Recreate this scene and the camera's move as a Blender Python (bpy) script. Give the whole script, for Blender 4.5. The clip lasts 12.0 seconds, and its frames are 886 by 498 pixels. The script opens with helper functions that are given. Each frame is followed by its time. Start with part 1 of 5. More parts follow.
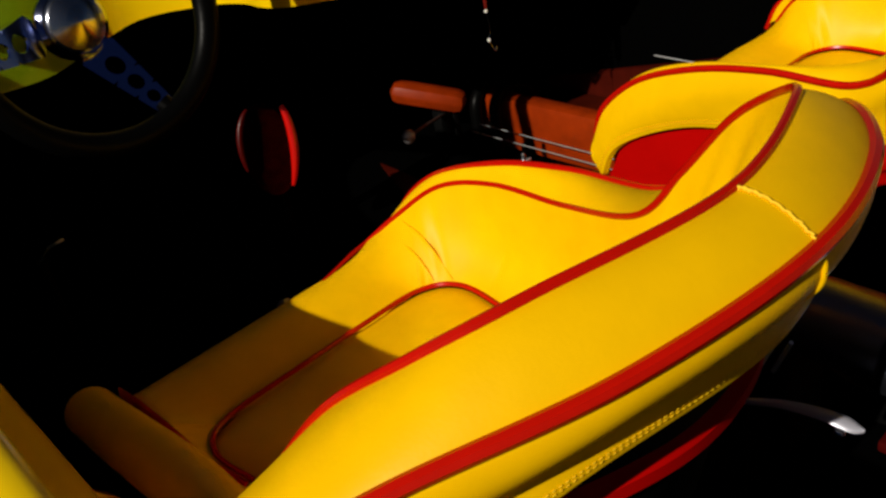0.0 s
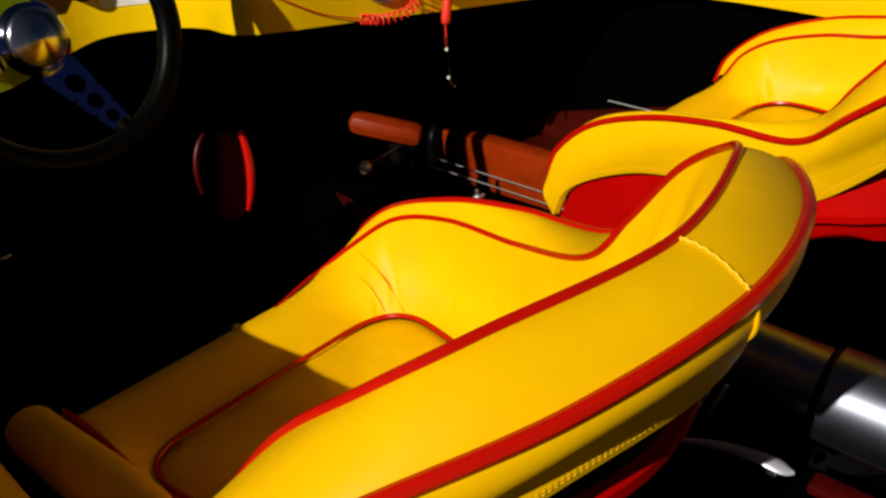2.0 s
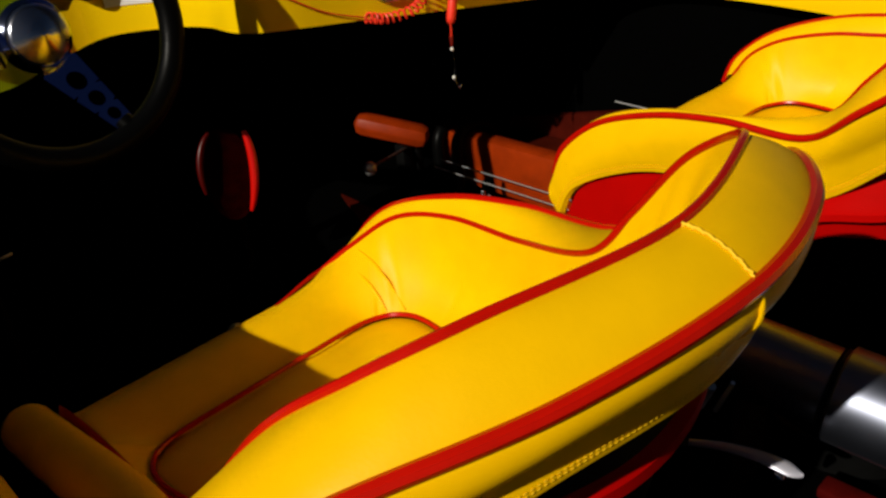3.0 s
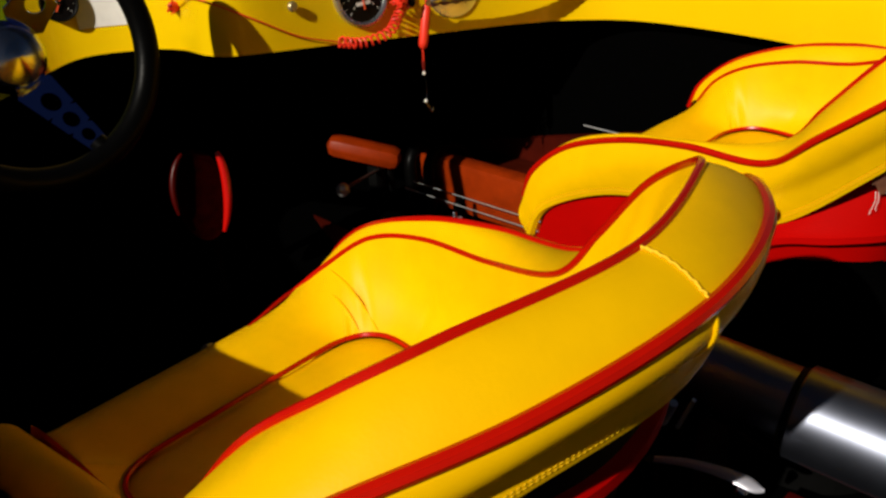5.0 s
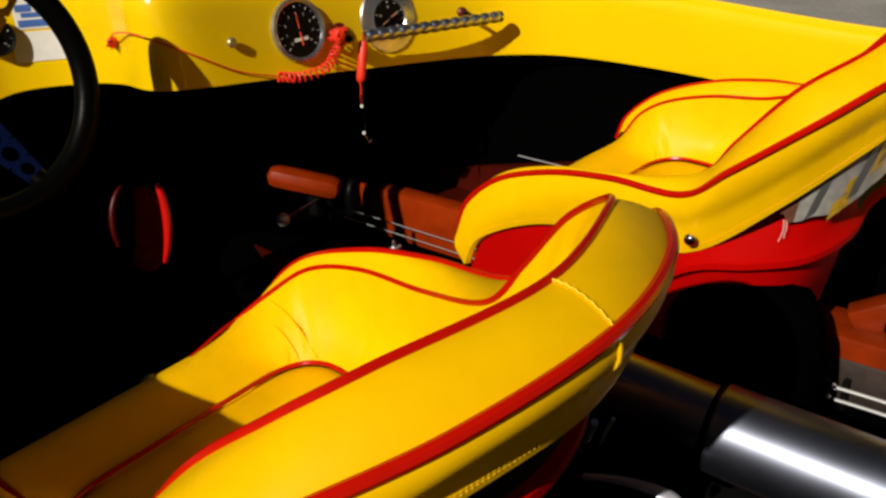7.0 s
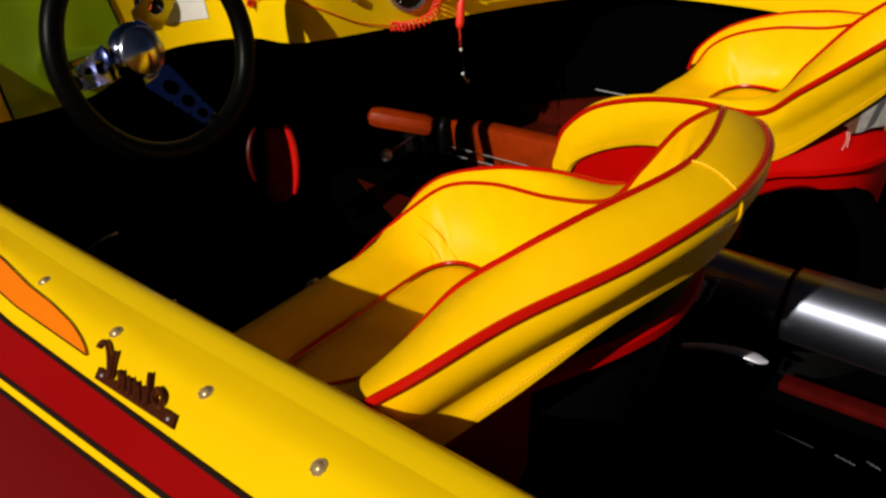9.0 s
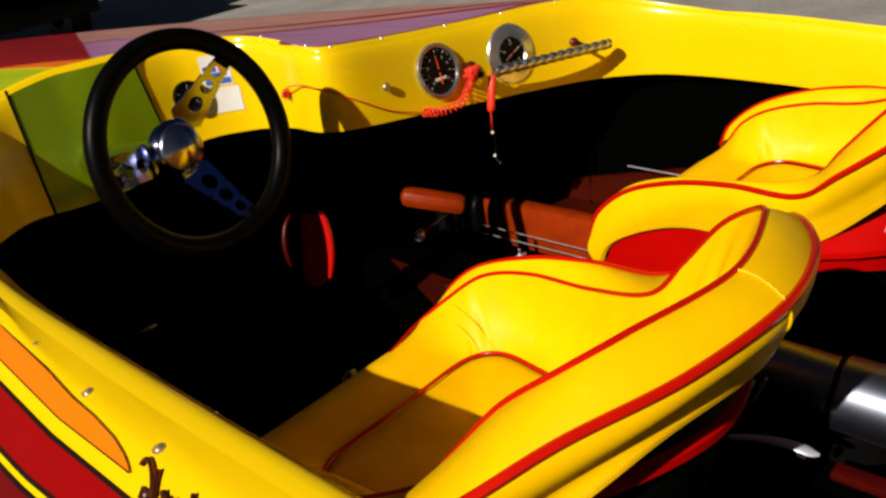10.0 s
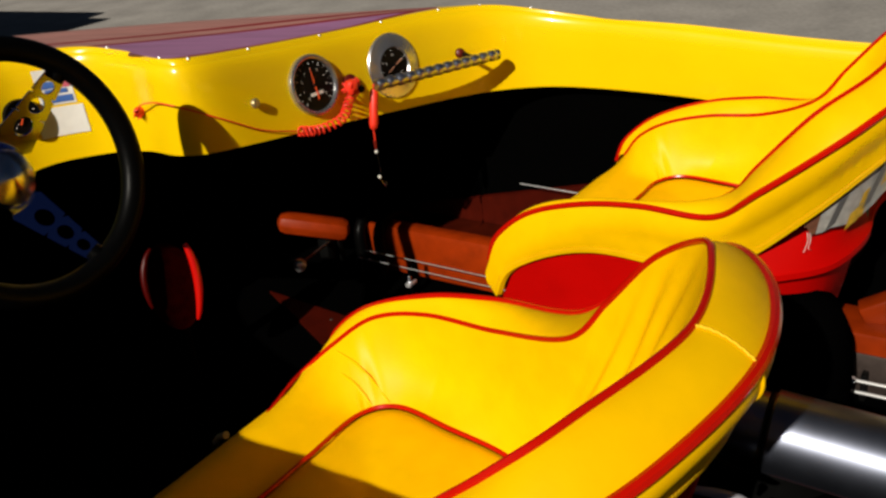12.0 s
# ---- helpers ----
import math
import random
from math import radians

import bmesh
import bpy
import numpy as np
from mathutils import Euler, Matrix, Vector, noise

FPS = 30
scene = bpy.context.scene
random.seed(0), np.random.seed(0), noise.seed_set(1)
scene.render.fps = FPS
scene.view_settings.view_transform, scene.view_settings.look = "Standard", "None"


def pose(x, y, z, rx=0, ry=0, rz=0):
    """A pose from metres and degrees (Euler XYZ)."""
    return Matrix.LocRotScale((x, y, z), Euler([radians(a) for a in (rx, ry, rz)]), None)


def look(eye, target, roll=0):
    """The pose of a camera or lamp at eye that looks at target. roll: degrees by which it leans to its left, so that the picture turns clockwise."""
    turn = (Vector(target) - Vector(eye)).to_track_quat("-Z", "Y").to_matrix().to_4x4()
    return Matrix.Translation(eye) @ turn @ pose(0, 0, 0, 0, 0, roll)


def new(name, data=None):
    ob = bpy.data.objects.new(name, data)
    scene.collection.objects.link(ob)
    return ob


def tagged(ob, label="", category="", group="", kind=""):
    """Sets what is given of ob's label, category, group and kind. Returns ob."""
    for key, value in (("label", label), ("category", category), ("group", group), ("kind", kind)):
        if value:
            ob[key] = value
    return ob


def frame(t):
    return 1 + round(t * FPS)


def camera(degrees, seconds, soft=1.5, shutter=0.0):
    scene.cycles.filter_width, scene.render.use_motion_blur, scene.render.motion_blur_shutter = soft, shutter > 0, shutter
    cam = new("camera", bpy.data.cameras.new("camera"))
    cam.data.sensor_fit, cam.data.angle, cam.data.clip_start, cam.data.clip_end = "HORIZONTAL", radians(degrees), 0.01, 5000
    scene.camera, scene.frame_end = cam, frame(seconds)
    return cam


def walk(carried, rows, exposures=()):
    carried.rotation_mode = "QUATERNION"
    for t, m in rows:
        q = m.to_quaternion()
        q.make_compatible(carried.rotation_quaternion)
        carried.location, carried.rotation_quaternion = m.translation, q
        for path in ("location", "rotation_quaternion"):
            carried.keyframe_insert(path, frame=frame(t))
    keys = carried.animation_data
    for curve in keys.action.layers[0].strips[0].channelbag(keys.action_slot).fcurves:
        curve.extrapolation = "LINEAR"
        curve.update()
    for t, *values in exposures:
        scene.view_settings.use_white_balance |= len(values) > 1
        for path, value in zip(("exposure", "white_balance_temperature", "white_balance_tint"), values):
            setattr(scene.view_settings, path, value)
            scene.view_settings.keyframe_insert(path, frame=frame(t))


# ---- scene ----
cam = camera(53.98, 12.0, soft=2.6)
# seconds, place (x aft, y to starboard, z up), yaw, pitch, lean
ROWS = [
    (0.0, 0.918, -0.337, 1.602, 51.59, -30.81, -10.89),
    (0.5, 0.916, -0.344, 1.605, 51.37, -30.50, -9.42),
    (1.0, 0.916, -0.346, 1.608, 50.62, -29.33, -8.29),
    (1.5, 0.912, -0.349, 1.606, 49.96, -29.91, -7.87),
    (2.0, 0.927, -0.349, 1.615, 47.47, -29.32, -6.38),
    (2.5, 0.935, -0.342, 1.606, 46.94, -29.26, -6.19),
    (3.0, 0.926, -0.339, 1.598, 48.10, -28.82, -6.57),
    (4.8, 0.932, -0.355, 1.604, 47.15, -28.58, -5.42),
    (5.0, 0.939, -0.350, 1.608, 45.86, -27.67, -5.39),
    (5.5, 0.954, -0.341, 1.614, 43.58, -26.95, -5.14),
    (6.0, 0.945, -0.347, 1.614, 44.67, -26.66, -5.63),
    (6.5, 0.952, -0.359, 1.625, 44.11, -25.04, -5.20),
    (6.7, 0.956, -0.358, 1.625, 43.26, -25.34, -4.77),
    (8.3, 1.045, -0.545, 1.699, 37.13, -30.59, -4.14),
    (8.5, 1.041, -0.570, 1.692, 39.12, -30.05, -5.08),
    (9.0, 1.036, -0.609, 1.707, 45.25, -29.58, -7.55),
    (9.5, 1.021, -0.589, 1.727, 46.26, -26.82, -6.22),
    (10.0, 1.016, -0.595, 1.744, 46.79, -25.25, -9.34),
    (10.5, 0.981, -0.576, 1.741, 44.54, -25.63, -9.73),
    (11.0, 0.962, -0.544, 1.735, 42.47, -25.00, -8.30),
    (11.5, 0.925, -0.495, 1.697, 38.42, -27.25, -8.02),
    (12.0, 0.903, -0.479, 1.701, 38.27, -25.44, -7.70),
]
EXPOSURES = [(0.0, -0.20), (1.0, -0.13), (1.5, -0.06), (2.0, -0.07), (2.5, -0.14), (3.0, -0.16), (5.0, -0.08), (6.5, -0.02), (8.3, -0.06), (9.0, -0.14), (9.5, -0.02), (10.0, 0.24), (10.5, 0.36), (11.0, 0.32), (11.5, 0.14), (12.0, 0.05)]
walk(cam, [(t, pose(x, y, z, 0, 0, yaw) @ pose(0, 0, 0, 90 + pitch) @ pose(0, 0, 0, 0, 0, lean)) for t, x, y, z, yaw, pitch, lean in ROWS], EXPOSURES)

# ---- light: low sun from port and slightly aft, clear sky ----
SUN_WAY = Vector((-0.105, 0.80, -0.552)).normalized()
world = bpy.data.worlds.new("sky")
scene.world = world
world.use_nodes = True
wn = world.node_tree.nodes
sky = wn.new("ShaderNodeTexSky")
sky.sky_type, sky.sun_disc = "NISHITA", False
sky.ozone_density, sky.dust_density, sky.altitude = 2.0, 1.0, 200
sky.sun_elevation = math.asin(-SUN_WAY.z)
sky.sun_rotation = math.atan2(-SUN_WAY.x, -SUN_WAY.y)
world.node_tree.links.new(sky.outputs[0], wn["Background"].inputs[0])
wn["Background"].inputs[1].default_value = 0.0090
sun_data = bpy.data.lights.new("sun", "SUN")
sun_data.energy, sun_data.angle, sun_data.color = 4.7, radians(0.55), (1.0, 0.93, 0.80)
sun = new("sun", sun_data)
sun.matrix_world = look((0, 0, 8), Vector((0, 0, 8)) + SUN_WAY)


# ---- materials ----
def material(name, color, rough=0.5, metal=0.0, coat=0.0, grain=0.0, grain_scale=60.0, bump=0.0, bump_scale=250.0, spec=0.5, dirt=0.0, rough_var=0.0):
    """A surface with colour variation at two scales, fine relief and uneven gloss."""
    m = bpy.data.materials.new(name)
    m.use_nodes = True
    nt = m.node_tree
    b = nt.nodes["Principled BSDF"]
    b.inputs["Metallic"].default_value = metal
    b.inputs["Roughness"].default_value = rough
    b.inputs["Coat Weight"].default_value = coat
    b.inputs["Coat Roughness"].default_value = 0.06
    b.inputs["Specular IOR Level"].default_value = spec
    co = nt.nodes.new("ShaderNodeTexCoord")
    base = nt.nodes.new("ShaderNodeRGB")
    base.outputs[0].default_value = (*color, 1)
    out = base.outputs[0]
    for amount, scale, detail in ((grain, grain_scale, 4), (dirt, grain_scale / 14, 6)):
        if not amount:
            continue
        n = nt.nodes.new("ShaderNodeTexNoise")
        n.inputs["Scale"].default_value, n.inputs["Detail"].default_value = scale, detail
        nt.links.new(co.outputs["Object"], n.inputs["Vector"])
        r = nt.nodes.new("ShaderNodeMapRange")
        r.inputs["From Min"].default_value, r.inputs["From Max"].default_value = 0.3, 0.7
        r.inputs["To Min"].default_value, r.inputs["To Max"].default_value = 1 - amount, 1 + amount * 0.4
        nt.links.new(n.outputs["Fac"], r.inputs["Value"])
        v = nt.nodes.new("ShaderNodeVectorMath")
        v.operation = "SCALE"
        nt.links.new(out, v.inputs[0])
        nt.links.new(r.outputs[0], v.inputs["Scale"])
        out = v.outputs[0]
    nt.links.new(out, b.inputs["Base Color"])
    if rough_var:
        n = nt.nodes.new("ShaderNodeTexNoise")
        n.inputs["Scale"].default_value, n.inputs["Detail"].default_value = 14, 5
        nt.links.new(co.outputs["Object"], n.inputs["Vector"])
        r = nt.nodes.new("ShaderNodeMapRange")
        r.inputs["To Min"].default_value, r.inputs["To Max"].default_value = max(0.02, rough - rough_var), rough + rough_var
        nt.links.new(n.outputs["Fac"], r.inputs["Value"])
        nt.links.new(r.outputs[0], b.inputs["Roughness"])
    if bump:
        n = nt.nodes.new("ShaderNodeTexNoise")
        n.inputs["Scale"].default_value, n.inputs["Detail"].default_value = bump_scale, 3
        nt.links.new(co.outputs["Object"], n.inputs["Vector"])
        u = nt.nodes.new("ShaderNodeBump")
        u.inputs["Strength"].default_value, u.inputs["Distance"].default_value = bump, 0.002
        nt.links.new(n.outputs["Fac"], u.inputs["Height"])
        nt.links.new(u.outputs[0], b.inputs["Normal"])
    return m


VINYL = material("yellow_vinyl", (0.90, 0.51, 0.0), 0.40, spec=0.09, grain=0.06, grain_scale=30, bump=0.045, bump_scale=420, dirt=0.05, rough_var=0.08)
PIPING = material("red_piping", (0.47, 0.005, 0.001), 0.22, spec=0.20, grain=0.08, grain_scale=80, rough_var=0.06)
THREAD = material("yellow_thread", (0.90, 0.55, 0.012), 0.6, spec=0.2)
GELCOAT = material("yellow_gelcoat", (0.86, 0.56, 0.001), 0.24, coat=0.35, spec=0.3, grain=0.03, grain_scale=8, dirt=0.03, rough_var=0.05)
RED_SHELL = material("red_fibreglass", (0.42, 0.0012, 0.0006), 0.60, spec=0.02, grain=0.10, grain_scale=12)
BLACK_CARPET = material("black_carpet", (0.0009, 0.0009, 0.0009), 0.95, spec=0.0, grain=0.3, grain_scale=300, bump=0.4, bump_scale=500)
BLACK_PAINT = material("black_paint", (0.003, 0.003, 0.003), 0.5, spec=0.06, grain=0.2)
BLACK_RUBBER = material("black_rubber", (0.0014, 0.0014, 0.0014), 0.36, spec=0.06, grain=0.15, bump=0.1)
CHROME = material("chrome", (0.75, 0.75, 0.77), 0.06, 1.0, rough_var=0.03)
# wheel spokes: blue of the mirrored sky put into the chrome's colour
SKY_CHROME = material("sky_tinted_chrome", (0.32, 0.40, 0.95), 0.10, 1.0, rough_var=0.05)
CAP_CHROME = material("smoked_chrome", (0.55, 0.57, 0.66), 0.20, 1.0, rough_var=0.03)
HUB_CHROME = material("hub_chrome", (0.30, 0.33, 0.48), 0.09, 1.0, rough_var=0.04)
STEEL = material("brushed_steel", (0.58, 0.60, 0.67), 0.22, 1.0, grain=0.12, rough_var=0.06)
TUBE_STEEL = material("satin_steel_tube", (0.17, 0.185, 0.24), 0.40, 1.0, coat=0.45, grain=0.10, grain_scale=40, dirt=0.12, rough_var=0.05)
ALLOY = material("satin_alloy", (0.78, 0.78, 0.79), 0.38, 0.75, grain=0.06, rough_var=0.08)
WOOD = material("varnished_wood", (0.26, 0.024, 0.001), 0.40, coat=0.1, spec=0.2, grain=0.25, grain_scale=25, dirt=0.2)
CONCRETE = material("concrete", (0.30, 0.28, 0.26), 0.9, grain=0.18, grain_scale=30, dirt=0.25, bump=0.3, bump_scale=90)
WHITE = material("white_label", (0.78, 0.76, 0.72), 0.5, grain=0.05)
BLUE = material("blue_anodised", (0.02, 0.05, 0.35), 0.25, 0.8)
RED_RUBBER = material("red_rubber", (0.85, 0.035, 0.012), 0.45, grain=0.1)
GREY_PLASTIC = material("grey_plastic", (0.42, 0.42, 0.43), 0.5, grain=0.08, dirt=0.06)
YELLOW_PLASTIC = material("yellow_plastic", (0.8, 0.52, 0.01), 0.4, grain=0.05)
BLACK_FACE = material("black_dial", (0.004, 0.003, 0.003), 0.4, spec=0.1, grain=0.1)
ORANGE = material("orange_needle", (0.8, 0.08, 0.01), 0.4)
RED_WOOD = material("red_brown_wood", (0.050, 0.0035, 0.001), 0.42, spec=0.15, grain=0.25, grain_scale=25, dirt=0.25)
DARK_METAL = material("dull_metal", (0.12, 0.09, 0.08), 0.45, 0.8, grain=0.2)
DARK_WOOD = material("dark_wood", (0.055, 0.005, 0.001), 0.4, spec=0.15, coat=0.0, grain=0.3, grain_scale=25, dirt=0.2)


# ---- mesh helpers ----
def part(name, bm, mat, parent=None, label="", smooth=True):
    """Links a bmesh as one mesh object under a thing or a part."""
    bmesh.ops.recalc_face_normals(bm, faces=bm.faces)
    me = bpy.data.meshes.new(name)
    bm.to_mesh(me)
    bm.free()
    me.materials.append(mat)
    if smooth:
        for p in me.polygons:
            p.use_smooth = True
        try:
            me.set_sharp_from_angle(angle=radians(40))
        except AttributeError:
            pass
    ob = new(name, me)
    if parent:
        ob.parent = parent
    if label:
        ob["label"] = label
    return ob


def thing(name, label, category, m=None, group="", kind=""):
    ob = new(name)
    ob.empty_display_size = 0.05
    if m is not None:
        ob.matrix_basis = m
    return tagged(ob, label, category, group, kind)


def spline(points, steps=10, closed=False):
    """Catmull-Rom through the points."""
    p = [Vector(q) for q in points]
    n = len(p)
    out = []
    for k in range(n if closed else n - 1):
        if closed:
            a, b, c, d = p[k - 1], p[k], p[(k + 1) % n], p[(k + 2) % n]
        else:
            b, c = p[k], p[k + 1]
            a = p[k - 1] if k else 2 * b - c
            d = p[k + 2] if k + 2 < n else 2 * c - b
        for s in range(steps):
            u = s / steps
            out.append(0.5 * (2 * b + (c - a) * u + (2 * a - 5 * b + 4 * c - d) * u * u + (3 * b - a - 3 * c + d) * u ** 3))
    if not closed:
        out.append(p[-1])
    return out


def resample(path, n):
    s = [0.0]
    for a, b in zip(path, path[1:]):
        s.append(s[-1] + (b - a).length)
    out, k = [], 0
    for i in range(n):
        d = s[-1] * i / (n - 1)
        while k < len(s) - 2 and s[k + 1] < d:
            k += 1
        u = (d - s[k]) / max(s[k + 1] - s[k], 1e-9)
        out.append(path[k].lerp(path[k + 1], min(max(u, 0), 1)))
    return out


def tube(path, radius, sides=8, bm=None, closed=False, caps=True):
    """A round rod along a path; radius may be a function of 0..1."""
    bm = bm or bmesh.new()
    path = [Vector(q) for q in path]
    n = len(path)
    up = Vector((0, 0, 1))
    rings = []
    for i, q in enumerate(path):
        a = path[i - 1] if i or closed else q
        b = path[(i + 1) % n] if i < n - 1 or closed else q
        d = (b - a).normalized()
        x = d.cross(up)
        if x.length < 1e-3:
            x = d.cross(Vector((0, 1, 0)))
        x.normalize()
        y = d.cross(x).normalized()
        up = -y if y.z < 0 else y
        up = x.cross(d)
        r = radius(i / max(n - 1, 1)) if callable(radius) else radius
        rings.append([bm.verts.new(q + r * (math.cos(t) * x + math.sin(t) * y)) for t in (2 * math.pi * k / sides for k in range(sides))])
    for i in range(n if closed else n - 1):
        r0, r1 = rings[i], rings[(i + 1) % n]
        for k in range(sides):
            bm.faces.new((r0[k], r0[(k + 1) % sides], r1[(k + 1) % sides], r1[k]))
    if caps and not closed:
        bm.faces.new(rings[0][::-1])
        bm.faces.new(rings[-1])
    return bm


def loft(rows, bm=None, close_u=False):
    """A sheet through rows of points of equal count."""
    bm = bm or bmesh.new()
    v = [[bm.verts.new(q) for q in row] for row in rows]
    for a, b in zip(v, v[1:]):
        m = len(a)
        for k in range(m if close_u else m - 1):
            bm.faces.new((a[k], a[(k + 1) % m], b[(k + 1) % m], b[k]))
    return bm


def thick(ob, t, offset=-1.0):
    s = ob.modifiers.new("thickness", "SOLIDIFY")
    s.thickness, s.offset = t, offset
    return ob


def block(size, at=(0, 0, 0), bevel=0.004, m=None, bm=None, segments=2):
    """A box with rounded edges."""
    b2 = bmesh.new()
    bmesh.ops.create_cube(b2, size=1)
    for v in b2.verts:
        v.co = Vector((v.co.x * size[0], v.co.y * size[1], v.co.z * size[2]))
    if bevel:
        bmesh.ops.bevel(b2, geom=b2.edges[:], offset=min(bevel, min(size) * 0.45), segments=segments, affect="EDGES", profile=0.5)
    for v in b2.verts:
        v.co = (m @ v.co if m is not None else v.co) + Vector(at)
    if bm is None:
        return b2
    merge(bm, b2)
    return bm


def merge(bm, other):
    me = bpy.data.meshes.new("tmp")
    other.to_mesh(me)
    other.free()
    bm.from_mesh(me)
    bpy.data.meshes.remove(me)
    return bm


def turned(profile, sides=32, m=None, bm=None):
    """A turned body: (radius, height) pairs about the local z axis."""
    b2 = bmesh.new()
    rings = []
    for r, z in profile:
        if r < 1e-6:
            rings.append([b2.verts.new((0, 0, z))])
        else:
            rings.append([b2.verts.new((r * math.cos(2 * math.pi * k / sides), r * math.sin(2 * math.pi * k / sides), z)) for k in range(sides)])
    for a, b in zip(rings, rings[1:]):
        if len(a) == 1 and len(b) == 1:
            continue
        for k in range(sides):
            if len(a) == 1:
                b2.faces.new((a[0], b[k], b[(k + 1) % sides]))
            elif len(b) == 1:
                b2.faces.new((a[k], a[(k + 1) % sides], b[0]))
            else:
                b2.faces.new((a[k], a[(k + 1) % sides], b[(k + 1) % sides], b[k]))
    if m is not None:
        bmesh.ops.transform(b2, matrix=m, verts=b2.verts)
    if bm is None:
        return b2
    return merge(bm, b2)


def along(a, b):
    """The pose at a whose z axis points to b."""
    return Matrix.Translation(a) @ (Vector(b) - Vector(a)).to_track_quat("Z", "Y").to_matrix().to_4x4()


def hull_paint():
    """Yellow gelcoat whose foredeck carries lavender and rose panels with red outlines, and red and orange bands to port."""
    m = bpy.data.materials.new("painted_gelcoat")
    m.use_nodes = True
    nt = m.node_tree
    b = nt.nodes["Principled BSDF"]
    b.inputs["Roughness"].default_value, b.inputs["Coat Weight"].default_value, b.inputs["Coat Roughness"].default_value = 0.30, 0.0, 0.08
    b.inputs["Specular IOR Level"].default_value = 0.10
    co = nt.nodes.new("ShaderNodeTexCoord")
    sep = nt.nodes.new("ShaderNodeSeparateXYZ")
    nt.links.new(co.outputs["Object"], sep.inputs[0])

    def calc(op, a, c, d=None):
        n = nt.nodes.new("ShaderNodeMath")
        n.operation = op
        for k, v in enumerate((a, c, d)):
            if v is None:
                continue
            if isinstance(v, (int, float)):
                n.inputs[k].default_value = v
            else:
                nt.links.new(v, n.inputs[k])
        return n.outputs[0]

    def side(p, q, soft=0.003):
        """1 on the left of the line from p to q."""
        dx, dy = q[0] - p[0], q[1] - p[1]
        n = math.hypot(dx, dy)
        v = calc("ADD", calc("MULTIPLY", sep.outputs[0], -dy / n), calc("MULTIPLY_ADD", sep.outputs[1], dx / n, (dy * p[0] - dx * p[1]) / n))
        return clamp(v, soft)

    def clamp(v, soft):
        r = nt.nodes.new("ShaderNodeMapRange")
        r.inputs["From Min"].default_value, r.inputs["From Max"].default_value = -soft, soft
        nt.links.new(v, r.inputs["Value"])
        return r.outputs[0]

    def over(base, col, mask):
        n = nt.nodes.new("ShaderNodeMix")
        n.data_type = "RGBA"
        nt.links.new(mask, n.inputs[0])
        if isinstance(base, tuple):
            n.inputs[6].default_value = (*base, 1)
        else:
            nt.links.new(base, n.inputs[6])
        n.inputs[7].default_value = (*col, 1)
        return n.outputs[2]

    yellow, rose, lavender, red, orange = (0.86, 0.54, 0.001), (0.47, 0.21, 0.18), (0.40, 0.17, 0.34), (0.26, 0.004, 0.004), (0.75, 0.14, 0.004)
    tip, far = (-0.297, 0.985), (-0.900, 0.545)
    edge = lambda d: side((-0.336 - d, 0.0), (-0.225 - d, 1.0))
    ahead = edge(0.0)                                      # forward of the dash
    deck = calc("MULTIPLY", ahead, side((-0.215, 1.03), (-0.42, 1.28)))
    col = over(yellow, rose, deck)
    port_of = side(far, tip)                               # far side of the red outline
    inner = calc("MULTIPLY", deck, calc("SUBTRACT", 1.0, port_of))
    col = over(col, lavender, inner)
    for off in (0.0, 0.10):
        p, q = (tip[0] - off * 0.6, tip[1] + off * 0.4), (far[0] - off * 2.2, far[1] + off * 0.6)
        line = calc("MULTIPLY", deck, calc("SUBTRACT", side((p[0], p[1] - 0.022), (q[0], q[1] - 0.022)), side((p[0], p[1] + 0.022), (q[0], q[1] + 0.022))))
        line = calc("ABSOLUTE", line, 0.0)
        col = over(col, red, line)
    col = over(col, rose, calc("MULTIPLY", deck, calc("SUBTRACT", 1.0, edge(0.012))))
    rim_line = calc("MULTIPLY", calc("MULTIPLY", deck, edge(0.012)), calc("SUBTRACT", 1.0, edge(0.038)))
    col = over(col, red, rim_line)
    # bands to port
    for p, q, c in (((-1.32, 0.418), (-0.60, 0.115), red), ((-1.30, 0.094), (-0.60, 0.135), orange), ((-1.30, 0.121), (-0.60, 0.063), yellow), ((-1.30, 0.112), (-0.60, 0.054), (0.36, 0.44, 0.002))):
        mask = calc("MULTIPLY", calc("SUBTRACT", 1.0, side(p, q)), side((-0.62, 0.0), (-0.62, 1.0)))
        col = over(col, c, mask)
    n = nt.nodes.new("ShaderNodeTexNoise")
    n.inputs["Scale"].default_value, n.inputs["Detail"].default_value = 9, 5
    nt.links.new(co.outputs["Object"], n.inputs["Vector"])
    v = nt.nodes.new("ShaderNodeVectorMath")
    v.operation = "SCALE"
    nt.links.new(col, v.inputs[0])
    # long streaks along the foredeck, reflections painted into its colour, over the fine mottling
    mp = nt.nodes.new("ShaderNodeMapping")
    mp.inputs["Rotation"].default_value = (0, 0, 0.75)
    mp.inputs["Scale"].default_value = (2.0, 22.0, 1.0)
    nt.links.new(co.outputs["Object"], mp.inputs["Vector"])
    st = nt.nodes.new("ShaderNodeTexNoise")
    st.inputs["Scale"].default_value, st.inputs["Detail"].default_value = 1.6, 5
    nt.links.new(mp.outputs[0], st.inputs["Vector"])
    gloss_streak = calc("MULTIPLY", calc("SUBTRACT", st.outputs["Fac"], 0.5), calc("MULTIPLY", deck, 0.9))
    nt.links.new(calc("ADD", calc("MULTIPLY_ADD", n.outputs["Fac"], 0.12, 0.93), gloss_streak), v.inputs["Scale"])
    nt.links.new(v.outputs[0], b.inputs["Base Color"])
    return m


